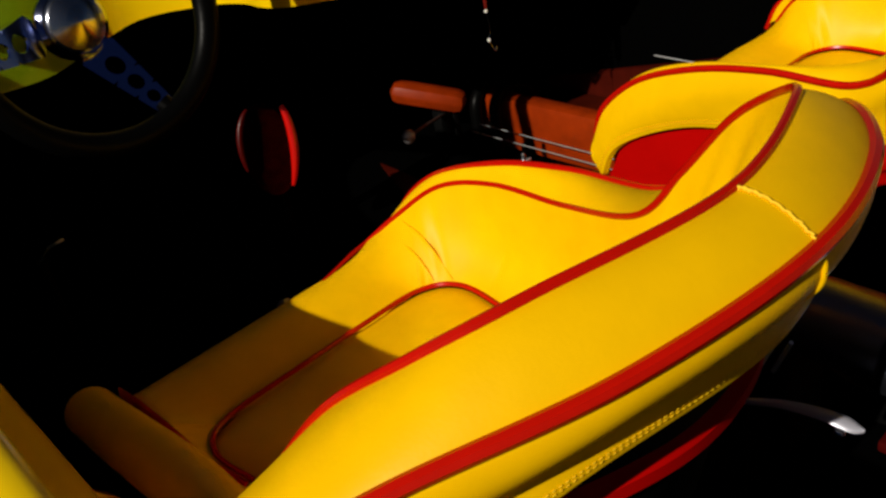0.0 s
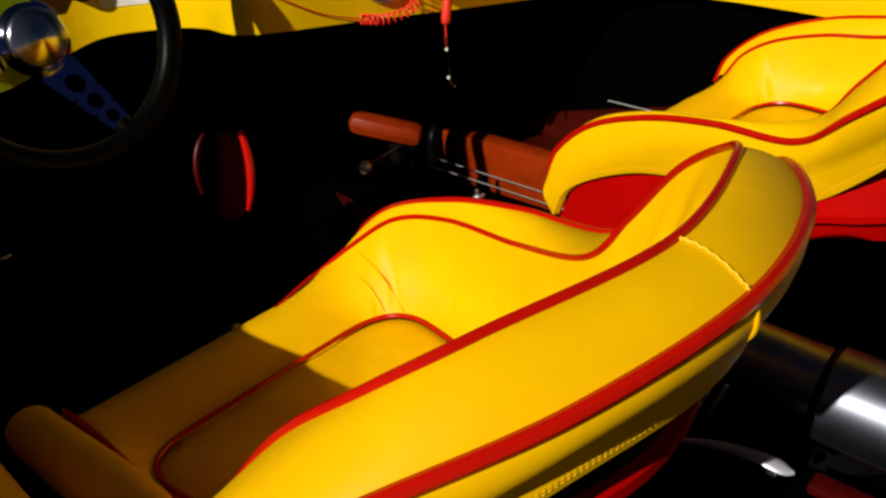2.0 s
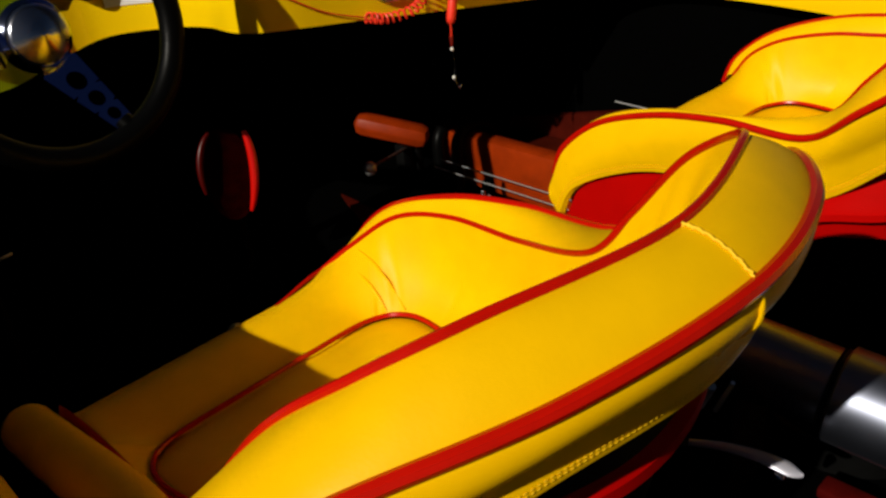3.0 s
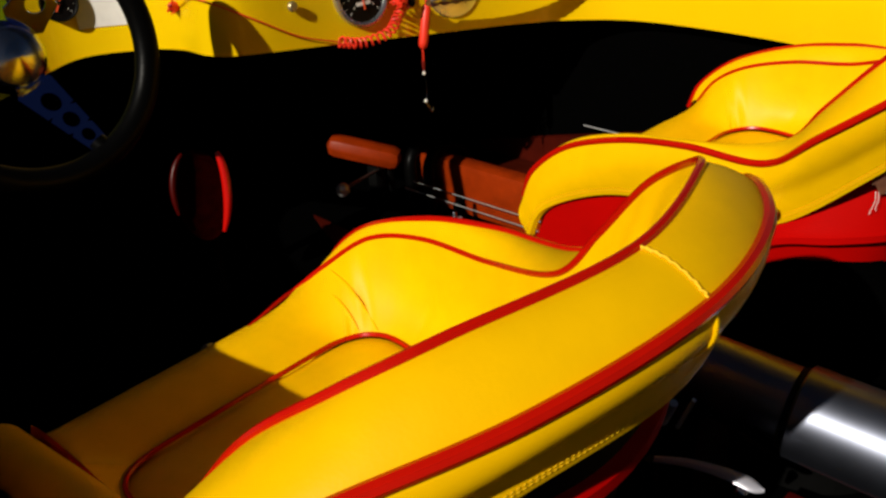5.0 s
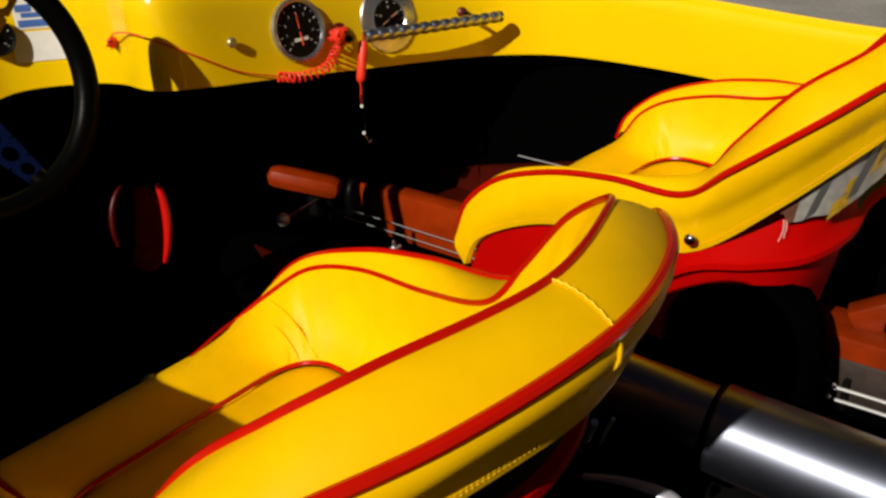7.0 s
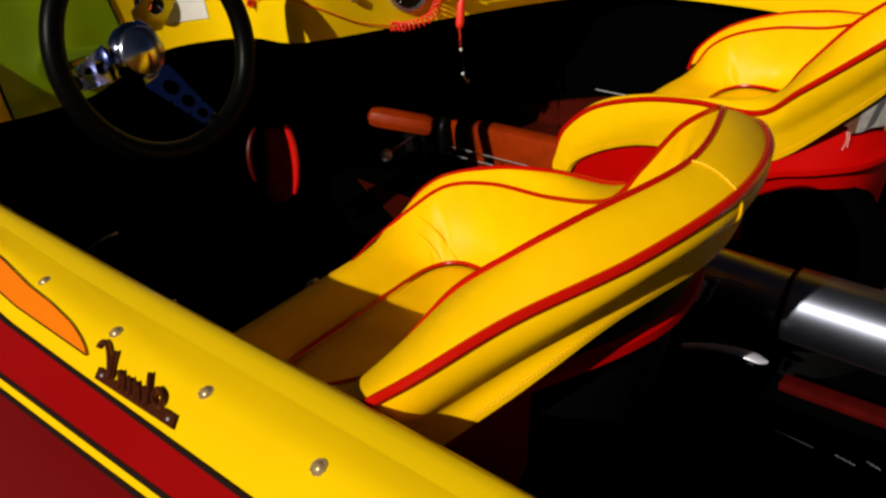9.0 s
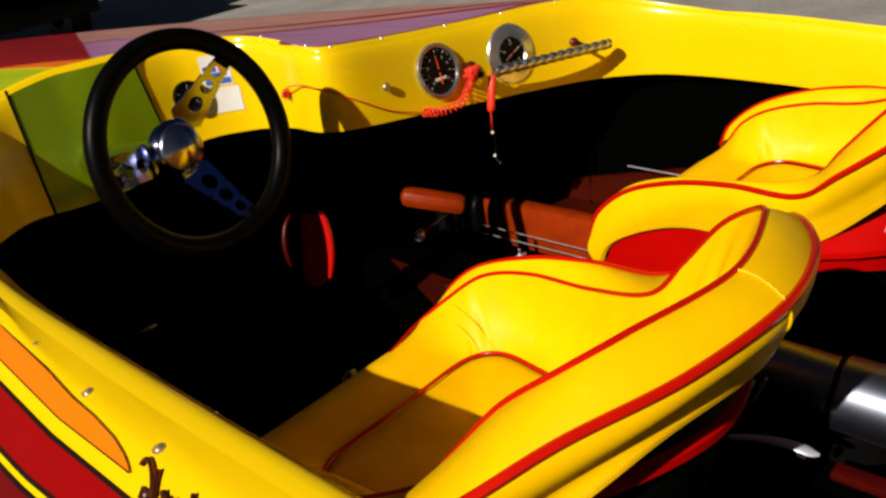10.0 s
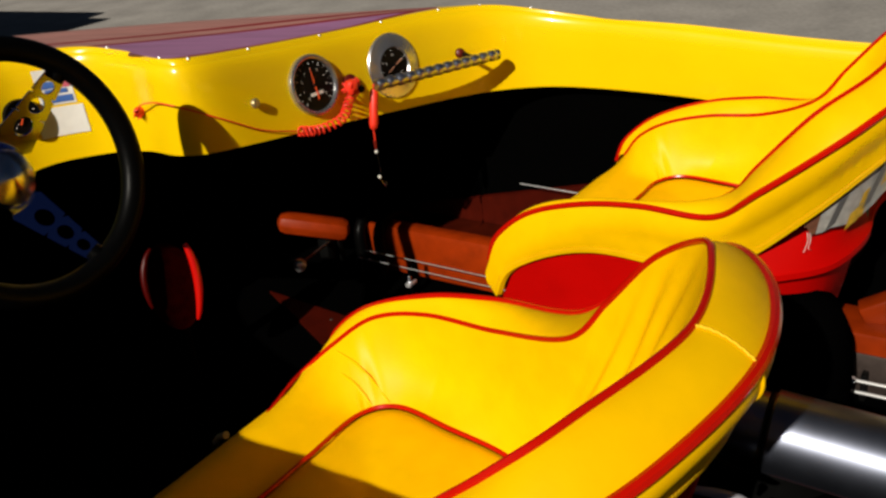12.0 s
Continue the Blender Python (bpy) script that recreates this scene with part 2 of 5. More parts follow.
# ---- ground ----
GROUND = 0.42
bm = bmesh.new()
bmesh.ops.create_grid(bm, x_segments=24, y_segments=24, size=150)
ground = part("ground", bm, CONCRETE)
ground.location.z = GROUND
tagged(ground, "pale grey weathered concrete paving under open sun", "ground", kind="structure")

# ---- boat: cockpit edge, from the port quarter round the dash to the starboard quarter ----
# x, y, top, foot of the yellow coaming
EDGE = [
    (2.20, -0.300, 1.290, 1.13), (1.20, -0.300, 1.300, 1.14), (0.60, -0.298, 1.305, 1.14), (0.20, -0.294, 1.305, 1.14),
    (-0.20, -0.285, 1.315, 1.20), (-0.50, -0.235, 1.365, 1.205), (-0.63, -0.110, 1.430, 1.215), (-0.640, 0.020, 1.458, 1.206), (-0.622, 0.110, 1.460, 1.205), (-0.610, 0.185, 1.458, 1.222),
    (-0.590, 0.285, 1.450, 1.247), (-0.52, 0.380, 1.443, 1.249), (-0.42, 0.405, 1.433, 1.255), (-0.325, 0.400, 1.424, 1.258),
    (-0.283, 0.440, 1.417, 1.256), (-0.275, 0.600, 1.398, 1.237), (-0.255, 0.800, 1.380, 1.209), (-0.210, 1.000, 1.370, 1.186),
    (-0.130, 1.130, 1.355, 1.172), (0.010, 1.190, 1.326, 1.167), (0.250, 1.202, 1.303, 1.157), (0.600, 1.205, 1.272, 1.130),
    (1.20, 1.200, 1.255, 1.10), (2.20, 1.180, 1.240, 1.09),
]
# how far the foot runs forward under the top edge, ahead of the wheel
RAKE = [0, 0, 0, 0, 0, 0, -0.020, -0.025, -0.012, -0.002, 0, 0, 0, 0, -0.008, -0.028, -0.028, -0.026, -0.012] + [0] * 5
top_edge = spline([(x, y, z) for x, y, z, f in EDGE], 8)
foot_edge = spline([(x - r, y, f) for (x, y, z, f), r in zip(EDGE, RAKE)], 8)
N_EDGE = len(top_edge)
CENTRE_Y = 0.46


def inward(path, i):
    a, b = path[max(i - 1, 0)], path[min(i + 1, len(path) - 1)]
    d = (b - a)
    return Vector((d.y, -d.x, 0)).normalized()


boat = thing("speedboat", "yellow glossy fibreglass speedboat with open cockpit and striped sides", "boat")

# section of the port gunwale, inboard and up from its edge line: deck, shoulder, sloping inner face
GUNWALE = [(-0.032, -0.0107), (-0.019, -0.0085), (-0.010, -0.0083), (-0.004, -0.0108), (0.000, -0.0150), (0.006, -0.0235), (0.013, -0.0325), (0.0190, -0.0410), (0.0212, -0.0480), (0.0205, -0.0580)]


def port_share(i):
    """How far the edge is the wide roll of the port gunwale: 1 along the side, 0 from the dash on."""
    return max(0.0, min(1.0, (46 - i) / 22))


def on_gunwale(i, k):
    """On the port gunwale's section, from the deck (0) round the shoulder (4) to the inside (9)."""
    return top_edge[i] + inward(top_edge, i) * GUNWALE[k][0] + Vector((0, 0, GUNWALE[k][1]))


rows = []
for w, drop, turn in ((0.0, 0.0, 4), (0.0035, 0.015, 5), (0.0055, 0.03, 6), (0.0095, 0.10, 7), (0.012, 0.22, 8), (0.012, 0.5, 9), (0.012, 1.0, None), (0.0, 1.0, None)):
    row = []
    for i in range(N_EDGE):
        t, f = top_edge[i], foot_edge[i]
        q = t.lerp(f, drop) - Vector((0, 0, 0.010 * (1 - drop) ** 4)) + inward(top_edge, i) * w
        row.append(q if turn is None else q.lerp(on_gunwale(i, turn), port_share(i)))
    rows.append(row)
coaming = part("coaming", loft(rows), GELCOAT, boat, "yellow gelcoat inner coaming and dash")

# deck and side: from the cockpit edge out to the sheer and down the flank
SHEER_P = [(2.20, -0.365, 1.28), (1.20, -0.365, 1.287), (0.60, -0.365, 1.289), (0.20, -0.362, 1.291), (-0.25, -0.33, 1.30), (-0.75, -0.25, 1.31), (-1.25, -0.12, 1.315), (-1.8, 0.10, 1.315), (-2.3, 0.31, 1.31), (-2.6, 0.46, 1.30)]
# the starboard side deck falls away to its sheer
sheer = SHEER_P + [(x, 2 * CENTRE_Y - y, z - 0.07 * min(1.0, max(0.0, (x + 0.9) / 0.8))) for x, y, z in SHEER_P[-2::-1]]
sheer = spline(sheer, 12)
# share out the sheer so that it runs abreast of the cockpit edge
key_e = [0, 16, 32, 64, N_EDGE - 1 - 40, N_EDGE - 1 - 24, N_EDGE - 1]
bow_i = len(sheer) // 2
key_s = [0, 12 * 1 + 6, 12 * 3, bow_i - 8, bow_i + 30, len(sheer) - 1 - 12 * 2, len(sheer) - 1]
outer = []
for i in range(N_EDGE):
    s = float(np.interp(i, key_e, key_s))
    k = min(int(s), len(sheer) - 2)
    outer.append(sheer[k].lerp(sheer[k + 1], s - k))
rows = []
for d, w, turn in ((0.0, 0, 4), (0.002, 0, 3), (0.005, 0, 2), (0.009, 0, 1), (0.014, 0, 0), (0, 0.5, None), (0, 0.75, None), (0, 1.0, None)):
    row = []
    for i in range(N_EDGE):
        a, b = top_edge[i].lerp(on_gunwale(i, 0), port_share(i) if turn is None else 0.0), outer[i]
        w = w if not d else d / (b - a).length
        q = a.lerp(b, w)
        if w < 0.5:
            q.z -= 0.010 * (1 - d / 0.014) ** 2.2
        q.z += 0.35 * w * (1 - w) * min((b - a).length, 1.0) * (0.06 if (b - a).length > 0.3 else 0.10)
        row.append(q if turn is None else q.lerp(on_gunwale(i, turn), port_share(i)))
    rows.append(row)
flank = [(0.035, -0.022), (0.085, -0.062), (0.155, -0.135), (0.22, -0.26), (0.25, -0.42), (0.20, -0.62), (0.10, -0.86)]
for dy, dz in flank:
    row = []
    for i in range(N_EDGE):
        o = outer[i]
        side = -1 if i < N_EDGE / 2 else 1
        out = (o - Vector((0.3, CENTRE_Y, o.z))).normalized()
        taper = min(1.0, max(0.25, (o.x + 2.7) / 1.6))
        q = o + Vector((out.x * 0.3, side * 1.0 if abs(o.y - CENTRE_Y) > 0.3 else out.y, 0)).normalized() * dy * taper
        q.z = max(o.z + dz, GROUND + 0.005)
        row.append(q)
    rows.append(row)
part("rim", loft(rows[:5]), GELCOAT, boat, "rolled yellow cockpit rim")
hull_bm = loft(rows[4:])
stern = [row[0] for row in rows[4:]][::-1] + [row[-1] for row in rows[4:]]
HULL = hull_paint()
hull = part("hull", hull_bm, HULL, boat, "yellow deck and flanks with red and orange stripes")

# black lining: a ledge out under the deck, then down to the floor
def hollow(i, z):
    o = outer[i]
    c = Vector((min(max(o.x, -0.2), 1.8), CENTRE_Y, 0))
    d = Vector((o.x - c.x, o.y - c.y, 0))
    return Vector((o.x, o.y, z)) - d.normalized() * 0.05


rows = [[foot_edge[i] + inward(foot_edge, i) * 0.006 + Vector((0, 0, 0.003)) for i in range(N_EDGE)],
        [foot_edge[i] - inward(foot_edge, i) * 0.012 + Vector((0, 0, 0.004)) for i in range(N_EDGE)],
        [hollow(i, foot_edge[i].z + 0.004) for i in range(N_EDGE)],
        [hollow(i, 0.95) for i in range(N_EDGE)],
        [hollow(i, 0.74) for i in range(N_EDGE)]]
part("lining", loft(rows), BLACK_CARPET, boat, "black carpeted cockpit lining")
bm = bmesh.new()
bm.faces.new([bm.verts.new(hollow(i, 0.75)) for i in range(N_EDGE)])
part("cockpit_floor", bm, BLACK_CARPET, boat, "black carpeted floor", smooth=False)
bm = loft([[q - Vector((0.04, 0, 0)) for q in stern], stern], close_u=True)
bm.verts.ensure_lookup_table()
bm.faces.new([bm.verts[k] for k in range(len(stern))])
bm.faces.new([bm.verts[k] for k in range(2 * len(stern) - 1, len(stern) - 1, -1)])
part("transom", bm, GELCOAT, boat, smooth=False)

# ---- bucket seats ----
# half outlines, v outward from the seat's middle line: the inner and the outer piping, front to middle of the back
INNER = [(0.090, 0.200, 1.047), (0.132, 0.228, 1.087), (0.194, 0.252, 1.132), (0.278, 0.262, 1.151), (0.397, 0.244, 1.166), (0.515, 0.203, 1.210), (0.565, 0.199, 1.266), (0.617, 0.185, 1.329), (0.664, 0.162, 1.366), (0.696, 0.118, 1.385), (0.725, 0.0, 1.390)]
OUTER = [(0.088, 0.258, 1.036), (0.110, 0.262, 1.085), (0.176, 0.266, 1.137), (0.276, 0.276, 1.171), (0.375, 0.282, 1.184), (0.484, 0.290, 1.186), (0.552, 0.306, 1.238), (0.638, 0.274, 1.303), (0.692, 0.208, 1.342), (0.744, 0.113, 1.362), (0.768, 0.0, 1.372)]
HEM = [(0.094, 0.262, 0.979), (0.104, 0.266, 0.972), (0.140, 0.275, 1.029), (0.217, 0.271, 1.070), (0.299, 0.271, 1.090), (0.424, 0.275, 1.089), (0.510, 0.275, 1.108), (0.600, 0.257, 1.184), (0.674, 0.209, 1.252), (0.720, 0.127, 1.297), (0.748, 0.0, 1.304)]
LIP = [(0.10, 0.262, 0.930), (0.112, 0.266, 0.930), (0.140, 0.268, 0.935), (0.210, 0.270, 0.945), (0.290, 0.272, 0.960), (0.420, 0.276, 1.030), (0.500, 0.279, 1.084), (0.570, 0.262, 1.098), (0.626, 0.212, 1.103), (0.650, 0.115, 1.108), (0.640, 0.0, 1.108)]
LIP_NARROW = [(0.10, 0.250, 0.930), (0.112, 0.252, 0.930), (0.140, 0.252, 0.935), (0.210, 0.250, 0.950), (0.290, 0.250, 0.985), (0.420, 0.248, 1.048), (0.500, 0.242, 1.118), (0.584, 0.214, 1.192), (0.664, 0.146, 1.231), (0.706, 0.066, 1.238), (0.716, 0.0, 1.235)]
PAD = [(0.224, 0.033, 1.044), (0.212, 0.135, 1.031), (0.253, 0.170, 1.035), (0.336, 0.163, 1.034), (0.421, 0.160, 1.025), (0.475, 0.137, 1.016), (0.506, 0.092, 1.008), (0.515, 0.045, 1.003), (0.511, 0.0, 1.001)]
PAD_SHIFT = 0.039
# the passenger's seat is slacker: its inner piping sits lower and wider
INNER_SLACK = [(0.112, 0.247, 1.054), (0.146, 0.246, 1.098), (0.206, 0.240, 1.133), (0.289, 0.248, 1.152), (0.395, 0.255, 1.161), (0.488, 0.240, 1.198), (0.535, 0.254, 1.254), (0.598, 0.246, 1.325), (0.648, 0.189, 1.360), (0.679, 0.112, 1.387), (0.705, 0.0, 1.398)]
PASSENGER = pose(0.442, 0.8886, 1.1799, -1.02, 0, 0.27) @ pose(-0.4, 0, -1.19)


def whole(half):
    """A half outline and its mirror image, as one path."""
    return half + [(x, -v, z) for x, v, z in half[-2::-1]]


def seat(lip_half, black, inner_half, plump, slack):
    """A bucket seat; lip_half is the outline of its shell's lip, black the share of the back whose shade is painted
    black.
    """
    n = 141
    k = 14
    mid = Vector((0.40, 0, 0))
    in_f, out_f, hem_f = spline(whole(inner_half), k), spline(whole(OUTER), k), spline(whole(HEM), k)
    pad_f = [q + Vector((0, PAD_SHIFT, 0)) for q in spline(whole(PAD), k)]
    t = thing("bucket_seat", "", "seat")

    def outward(q):
        return Vector((q.x - mid.x, q.y, 0)).normalized()

    def skirt_bulge(i, w):
        """How far the skirt stands out: full over the piping, drawn in along a slack fold round the back."""
        u = abs(2 * i / (n - 1) - 1)
        back = max(0.0, min(1.0, (0.72 - u) / 0.25))
        full = (0.005 + 0.0030 * slack) * math.sin(math.pi * min(1.0, w * 1.8)) * (w < 0.555)
        fold = (0.0044 + 0.0012 * math.sin(i * 0.33)) * slack * math.sin(math.pi * min(1.0, max(0.0, (w - 0.42) / 0.52))) ** 1.5 - 0.0015 * slack * max(0.0, (w - 0.70) / 0.30)
        return (1 - back) * 0.012 * math.sin(math.pi * w * 0.9) + back * (full - fold) + 0.0012 * math.sin(i * 0.5) * w

    # bowl, from the pad's outline up to the inner piping; it starts aft of the front lip
    cut = int(1.30 * k)
    nb = 3 * (n - 1) + 1
    rim = resample(in_f[cut:len(in_f) - cut], nb)
    pad = resample(pad_f[int(1.1 * k):len(pad_f) - int(1.1 * k)], nb)
    rows = []
    for w in [j / 26 for j in range(27)]:
        row = []
        for i in range(nb):
            q = pad[i].lerp(rim[i], w)
            u = abs(2 * i / (nb - 1) - 1)
            near = min(i, nb - 1 - i)
            back = max(0.0, 1 - u * 1.5)
            s = math.sin(math.pi * w)
            ease = min(1.0, (1 - u) / 0.22) ** 1.3
            o = outward(q)
            q = q + o * (s * ease * (0.013 - 0.003 * back)) - Vector((0, 0, 0.024 * s * ease * (1 - 0.5 * back)))
            # long soft folds that fan out from the turn of the back
            fan = math.exp(-((u - 0.27) / 0.11) ** 2) * s
            q += o * fan * (0.0045 * math.sin(i * 0.16 + 3.6 * w) + 0.0012 * math.sin(i * 0.41 + 5 * w))
            for top_u, size in ((0.10, 0.0050), (0.17, 0.0070), (0.235, 0.0060), (0.30, 0.0036)) if q.y > 0.05 else ():
                off = (u - top_u - 0.15 * (1 - w) ** 1.7) / 0.016
                q -= o * size * s * (math.exp(-off * off) - 0.8 * math.exp(-(off - 1.9) ** 2)) * w
            # pleats of the back
            q -= o * 0.0016 * max(0.0, math.cos(q.y * 2 * math.pi / 0.075)) ** 12 * back * s
            # tucked roll where the side panel meets the front, drawn tight at the pad
            tuck = near - 3.5 - 8.0 * (1 - w)
            pinch = min(1.0, w * 5) * min(1.0, (1 - w) * 6)
            q += (Vector((0, 0, 0.55)) - o * 0.8) * (0.0016 * math.exp(-(tuck / 2.6) ** 2) - 0.0008 * math.exp(-((tuck - 6.0) / 2.0) ** 2)) * pinch
            if w < 0.3:
                q -= o * 0.0016 * math.sin(near * 1.3) * math.exp(-(near / 7) ** 2) * (0.3 - w) / 0.3 * min(1.0, w * 12)
            row.append(q)
        rows.append(row)
    bowl = part("bowl_cover", loft(rows), VINYL, t)

    def roll(i):
        """How far the rolled edge stands up; plump along the port wing of a slack cover."""
        u = 2 * i / (n - 1) - 1
        return 0.0065 + plump * max(0.0, min(1.0, (u - 0.42) / 0.12))

    # rolled edge between the two lines of piping
    # stations kept abreast, shared by the outlines' own points
    inner = [in_f[min(int(round(i / (n - 1) * (len(in_f) - 1))), len(in_f) - 1)] for i in range(n)]
    outer = [out_f[min(int(round(i / (n - 1) * (len(out_f) - 1))), len(out_f) - 1)] for i in range(n)]
    hem = [hem_f[min(int(round(i / (n - 1) * (len(hem_f) - 1))), len(hem_f) - 1)] for i in range(n)]
    rows = []
    for w in (0.0, 0.08, 0.2, 0.35, 0.5, 0.65, 0.8, 0.92, 1.0):
        row = []
        for i in range(n):
            q = inner[i].lerp(outer[i], w)
            q.z += roll(i) * math.sin(math.pi * w) ** 0.7
            row.append(q)
        rows.append(row)
    bolster = part("bolster", loft(rows), VINYL, t)
    rows = []
    for w in (0.0, 0.04, 0.09, 0.16, 0.24, 0.32, 0.40, 0.48, 0.56, 0.64, 0.72, 0.80, 0.87, 0.93, 1.0, 1.0):
        row = []
        last = len(rows) == 15
        for i in range(n):
            q = outer[i].lerp(hem[i], w)
            q += outward(q) * skirt_bulge(i, w)
            if last:
                q -= outward(q) * 0.008
            row.append(q)
        rows.append(row)
    skirt = part("skirt", loft(rows), VINYL, t)

    # crowned pad, in rings from its outline to its middle
    ring = resample(pad_f + pad_f[:1], 113)[:-1]
    heart = Vector((0.345, PAD_SHIFT, 0))
    rows = []
    for w in (1.02, 1.0, 0.96, 0.9, 0.8, 0.66, 0.5, 0.32, 0.14, 0.02):
        row = []
        for q in ring:
            c = heart.lerp(Vector((q.x, q.y, 0)), w)
            level = q.z * w ** 1.5 + 1.024 * (1 - w ** 1.5)
            row.append(Vector((c.x, c.y, level - 0.004 + 0.014 * (1 - min(1.0, w) ** 5) - (0.012 if w > 1 else 0))))
        rows.append(row)
    bm = loft(rows, close_u=True)
    bm.verts.ensure_lookup_table()
    bm.faces.new([bm.verts[k] for k in range(-len(ring), 0)])
    seat_pad = part("seat_pad", bm, VINYL, t)

    # front lip, from the pad's front line over a roll and down
    crest = [in_f[cut], in_f[(cut + k) // 2], in_f[k], in_f[k // 2], in_f[0]]
    edge = resample(spline([tuple(q) for q in crest] + [(0.080, 0.206, 1.005), (0.084, 0.214, 0.950), (0.100, 0.220, 0.900)], 8), 22)
    prof = resample(spline([(0.213, 0, 1.031), (0.200, 0, 1.034), (0.168, 0, 1.045), (0.128, 0, 1.052), (0.094, 0, 1.036), (0.080, 0, 1.000), (0.084, 0, 0.950), (0.100, 0, 0.900)], 8), 22)
    corner = pad_f[int(1.1 * k)].y - PAD_SHIFT
    rows = []
    for j, (e, p) in enumerate(zip(edge, prof)):
        row = []
        for b in range(61):
            s = b / 60 * 2 - 1
            g = min(1.0, j / 7)
            start = (1 - g) * (corner + (PAD_SHIFT if s > 0 else -PAD_SHIFT)) / e.y + g * 0.55
            f = max(0.0, (abs(s) - start) / (1 - start)) ** (1.0 + 0.4 * g)
            row.append(Vector((p.x + (e.x - p.x) * f, e.y * s, p.z + (e.z - p.z) * f)))
        rows.append(row)
    front_lip = part("front_lip", loft(rows), VINYL, t)

    part("inner_piping", tube([q + Vector((0, 0, 0.0015)) for q in in_f[:len(in_f) - int(4.4 * k)]], 0.0031, 8), PIPING, bolster, "red piping")
    part("outer_piping", tube([q + outward(q) * 0.001 for q in out_f], 0.0047, 8), PIPING, bolster, "thick red piping")
    part("pad_piping", tube([q + Vector((0, 0, 0.002)) for q in ring], 0.0030, 6, closed=True), PIPING, seat_pad, "red piping")
    part("seam_piping", tube(spline([(0.088, -0.152, 1.052), (0.140, -0.150, 1.058), (0.200, -0.148, 1.056), (0.262, -0.146, 1.050), (0.318, -0.136, 1.042)], 6), 0.0030, 6), PIPING, front_lip, "red piping")

    # creases where the side panel is tucked under at the front, and the thin piping on over the front corner
    for line, r in (([(0.146, 0.223, 1.086), (0.179, 0.219, 1.079), (0.205, 0.215, 1.067), (0.221, 0.215, 1.049), (0.240, 0.209, 1.040)], 0.0019),
                    ([(0.130, 0.207, 1.067), (0.156, 0.207, 1.065), (0.184, 0.203, 1.060), (0.203, 0.200, 1.049), (0.219, 0.197, 1.037)], 0.0025)) if slack else ():
        part("crease", tube(spline([Vector(q) + Vector((0, -0.0002, 0.0002)) for q in line], 6), lambda w, r=r: r * min(1.0, 0.25 + 4 * w, 0.25 + 4 * (1 - w)), 10), VINYL, bowl)
    if slack:
        part("corner_piping", tube(spline([in_f[0] + Vector((0, 0, 0.0015)), (0.095, 0.180, 1.050), (0.101, 0.158, 1.050), (0.107, 0.135, 1.049), (0.112, 0.112, 1.048)], 5), lambda w: 0.0031 - 0.0016 * w, 8), PIPING, front_lip, "thin red piping")

    # stitched joint across the rolled edge, and the double row along the hem
    a, b = inner[int(n * 0.502)], outer[int(n * 0.500)]
    bm = bmesh.new()
    for j in range(15):
        w = 0.04 + 0.92 * j / 14
        q = a.lerp(b, w)
        q.z += 0.0065 * math.sin(math.pi * w) ** 0.7 + 0.0010
        d = (b - a).normalized()
        zig = d.cross(Vector((0, 0, 1))) * (0.0006 if j % 2 else -0.0006)
        tube([q + zig - d * 0.0022, q + Vector((0, 0, 0.0003)), q - zig + d * 0.0022], 0.0008, 5, bm)
    part("joint_stitching", bm, THREAD, bolster, "yellow zigzag thread")
    bm = bmesh.new()
    for off in (0.09, 0.125):
        line = []
        for i in range(n):
            q = hem[i].lerp(outer[i], off)
            w = 1 - off
            line.append(q + outward(q) * (skirt_bulge(i, w) + 0.0006))
        line = resample(line, 1000)
        for j in range(0, 998, 2):
            tube([line[j], line[j + 1]], 0.0003, 4, bm)
    part("hem_stitching", bm, THREAD, skirt, "double row of yellow stitches")

    # red shell: leans in below the skirt to a rounded lip, then draws in to the seat box
    lip_f = spline(whole(lip_half), k)
    lip = [lip_f[min(int(round(i / (n - 1) * (len(lip_f) - 1))), len(lip_f) - 1)] for i in range(n)]

    def shell_point(i, j):
        h, p = hem[i], lip[i]
        o = outward(p)
        top = h - outward(h) * (0.012 + 0.030 * min(1.0, max(0.0, (h.x - 0.46) / 0.15))) + Vector((0, 0, 0.006))
        foot = p - o * 0.009 + Vector((0, 0, 0.018))
        hollow_in = 0.020 * (1 - slack) * min(1.0, max(0.0, (h.x - 0.50) / 0.12))
        return (top, top.lerp(foot, 0.35) - o * hollow_in, top.lerp(foot, 0.7) - o * hollow_in * 0.8, foot, p + Vector((0, 0, 0.008)) - o * 0.004, p + o * 0.003 + Vector((0, 0, 0.002)),
                p + o * 0.003 - Vector((0, 0, 0.007)), p - o * 0.006 - Vector((0, 0, 0.012)), p - o * 0.014 - Vector((0, 0, 0.016)),
                Vector((p.x, p.y, max(p.z - 0.13, 0.93))) - o * 0.040, Vector((mid.x + (p.x - mid.x) * 0.5, p.y * 0.6, 0.898)))[j]
    # shade on the red back is painted black; its sunlit lip strip stays red
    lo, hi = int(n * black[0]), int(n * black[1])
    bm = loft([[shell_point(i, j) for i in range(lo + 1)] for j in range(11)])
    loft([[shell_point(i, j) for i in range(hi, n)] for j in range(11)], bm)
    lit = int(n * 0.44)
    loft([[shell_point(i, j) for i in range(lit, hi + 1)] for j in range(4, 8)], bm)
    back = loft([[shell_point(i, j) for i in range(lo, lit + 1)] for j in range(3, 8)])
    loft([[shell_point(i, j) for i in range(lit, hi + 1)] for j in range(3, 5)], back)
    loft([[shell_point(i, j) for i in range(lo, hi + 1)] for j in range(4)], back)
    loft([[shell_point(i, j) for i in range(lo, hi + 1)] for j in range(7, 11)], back)
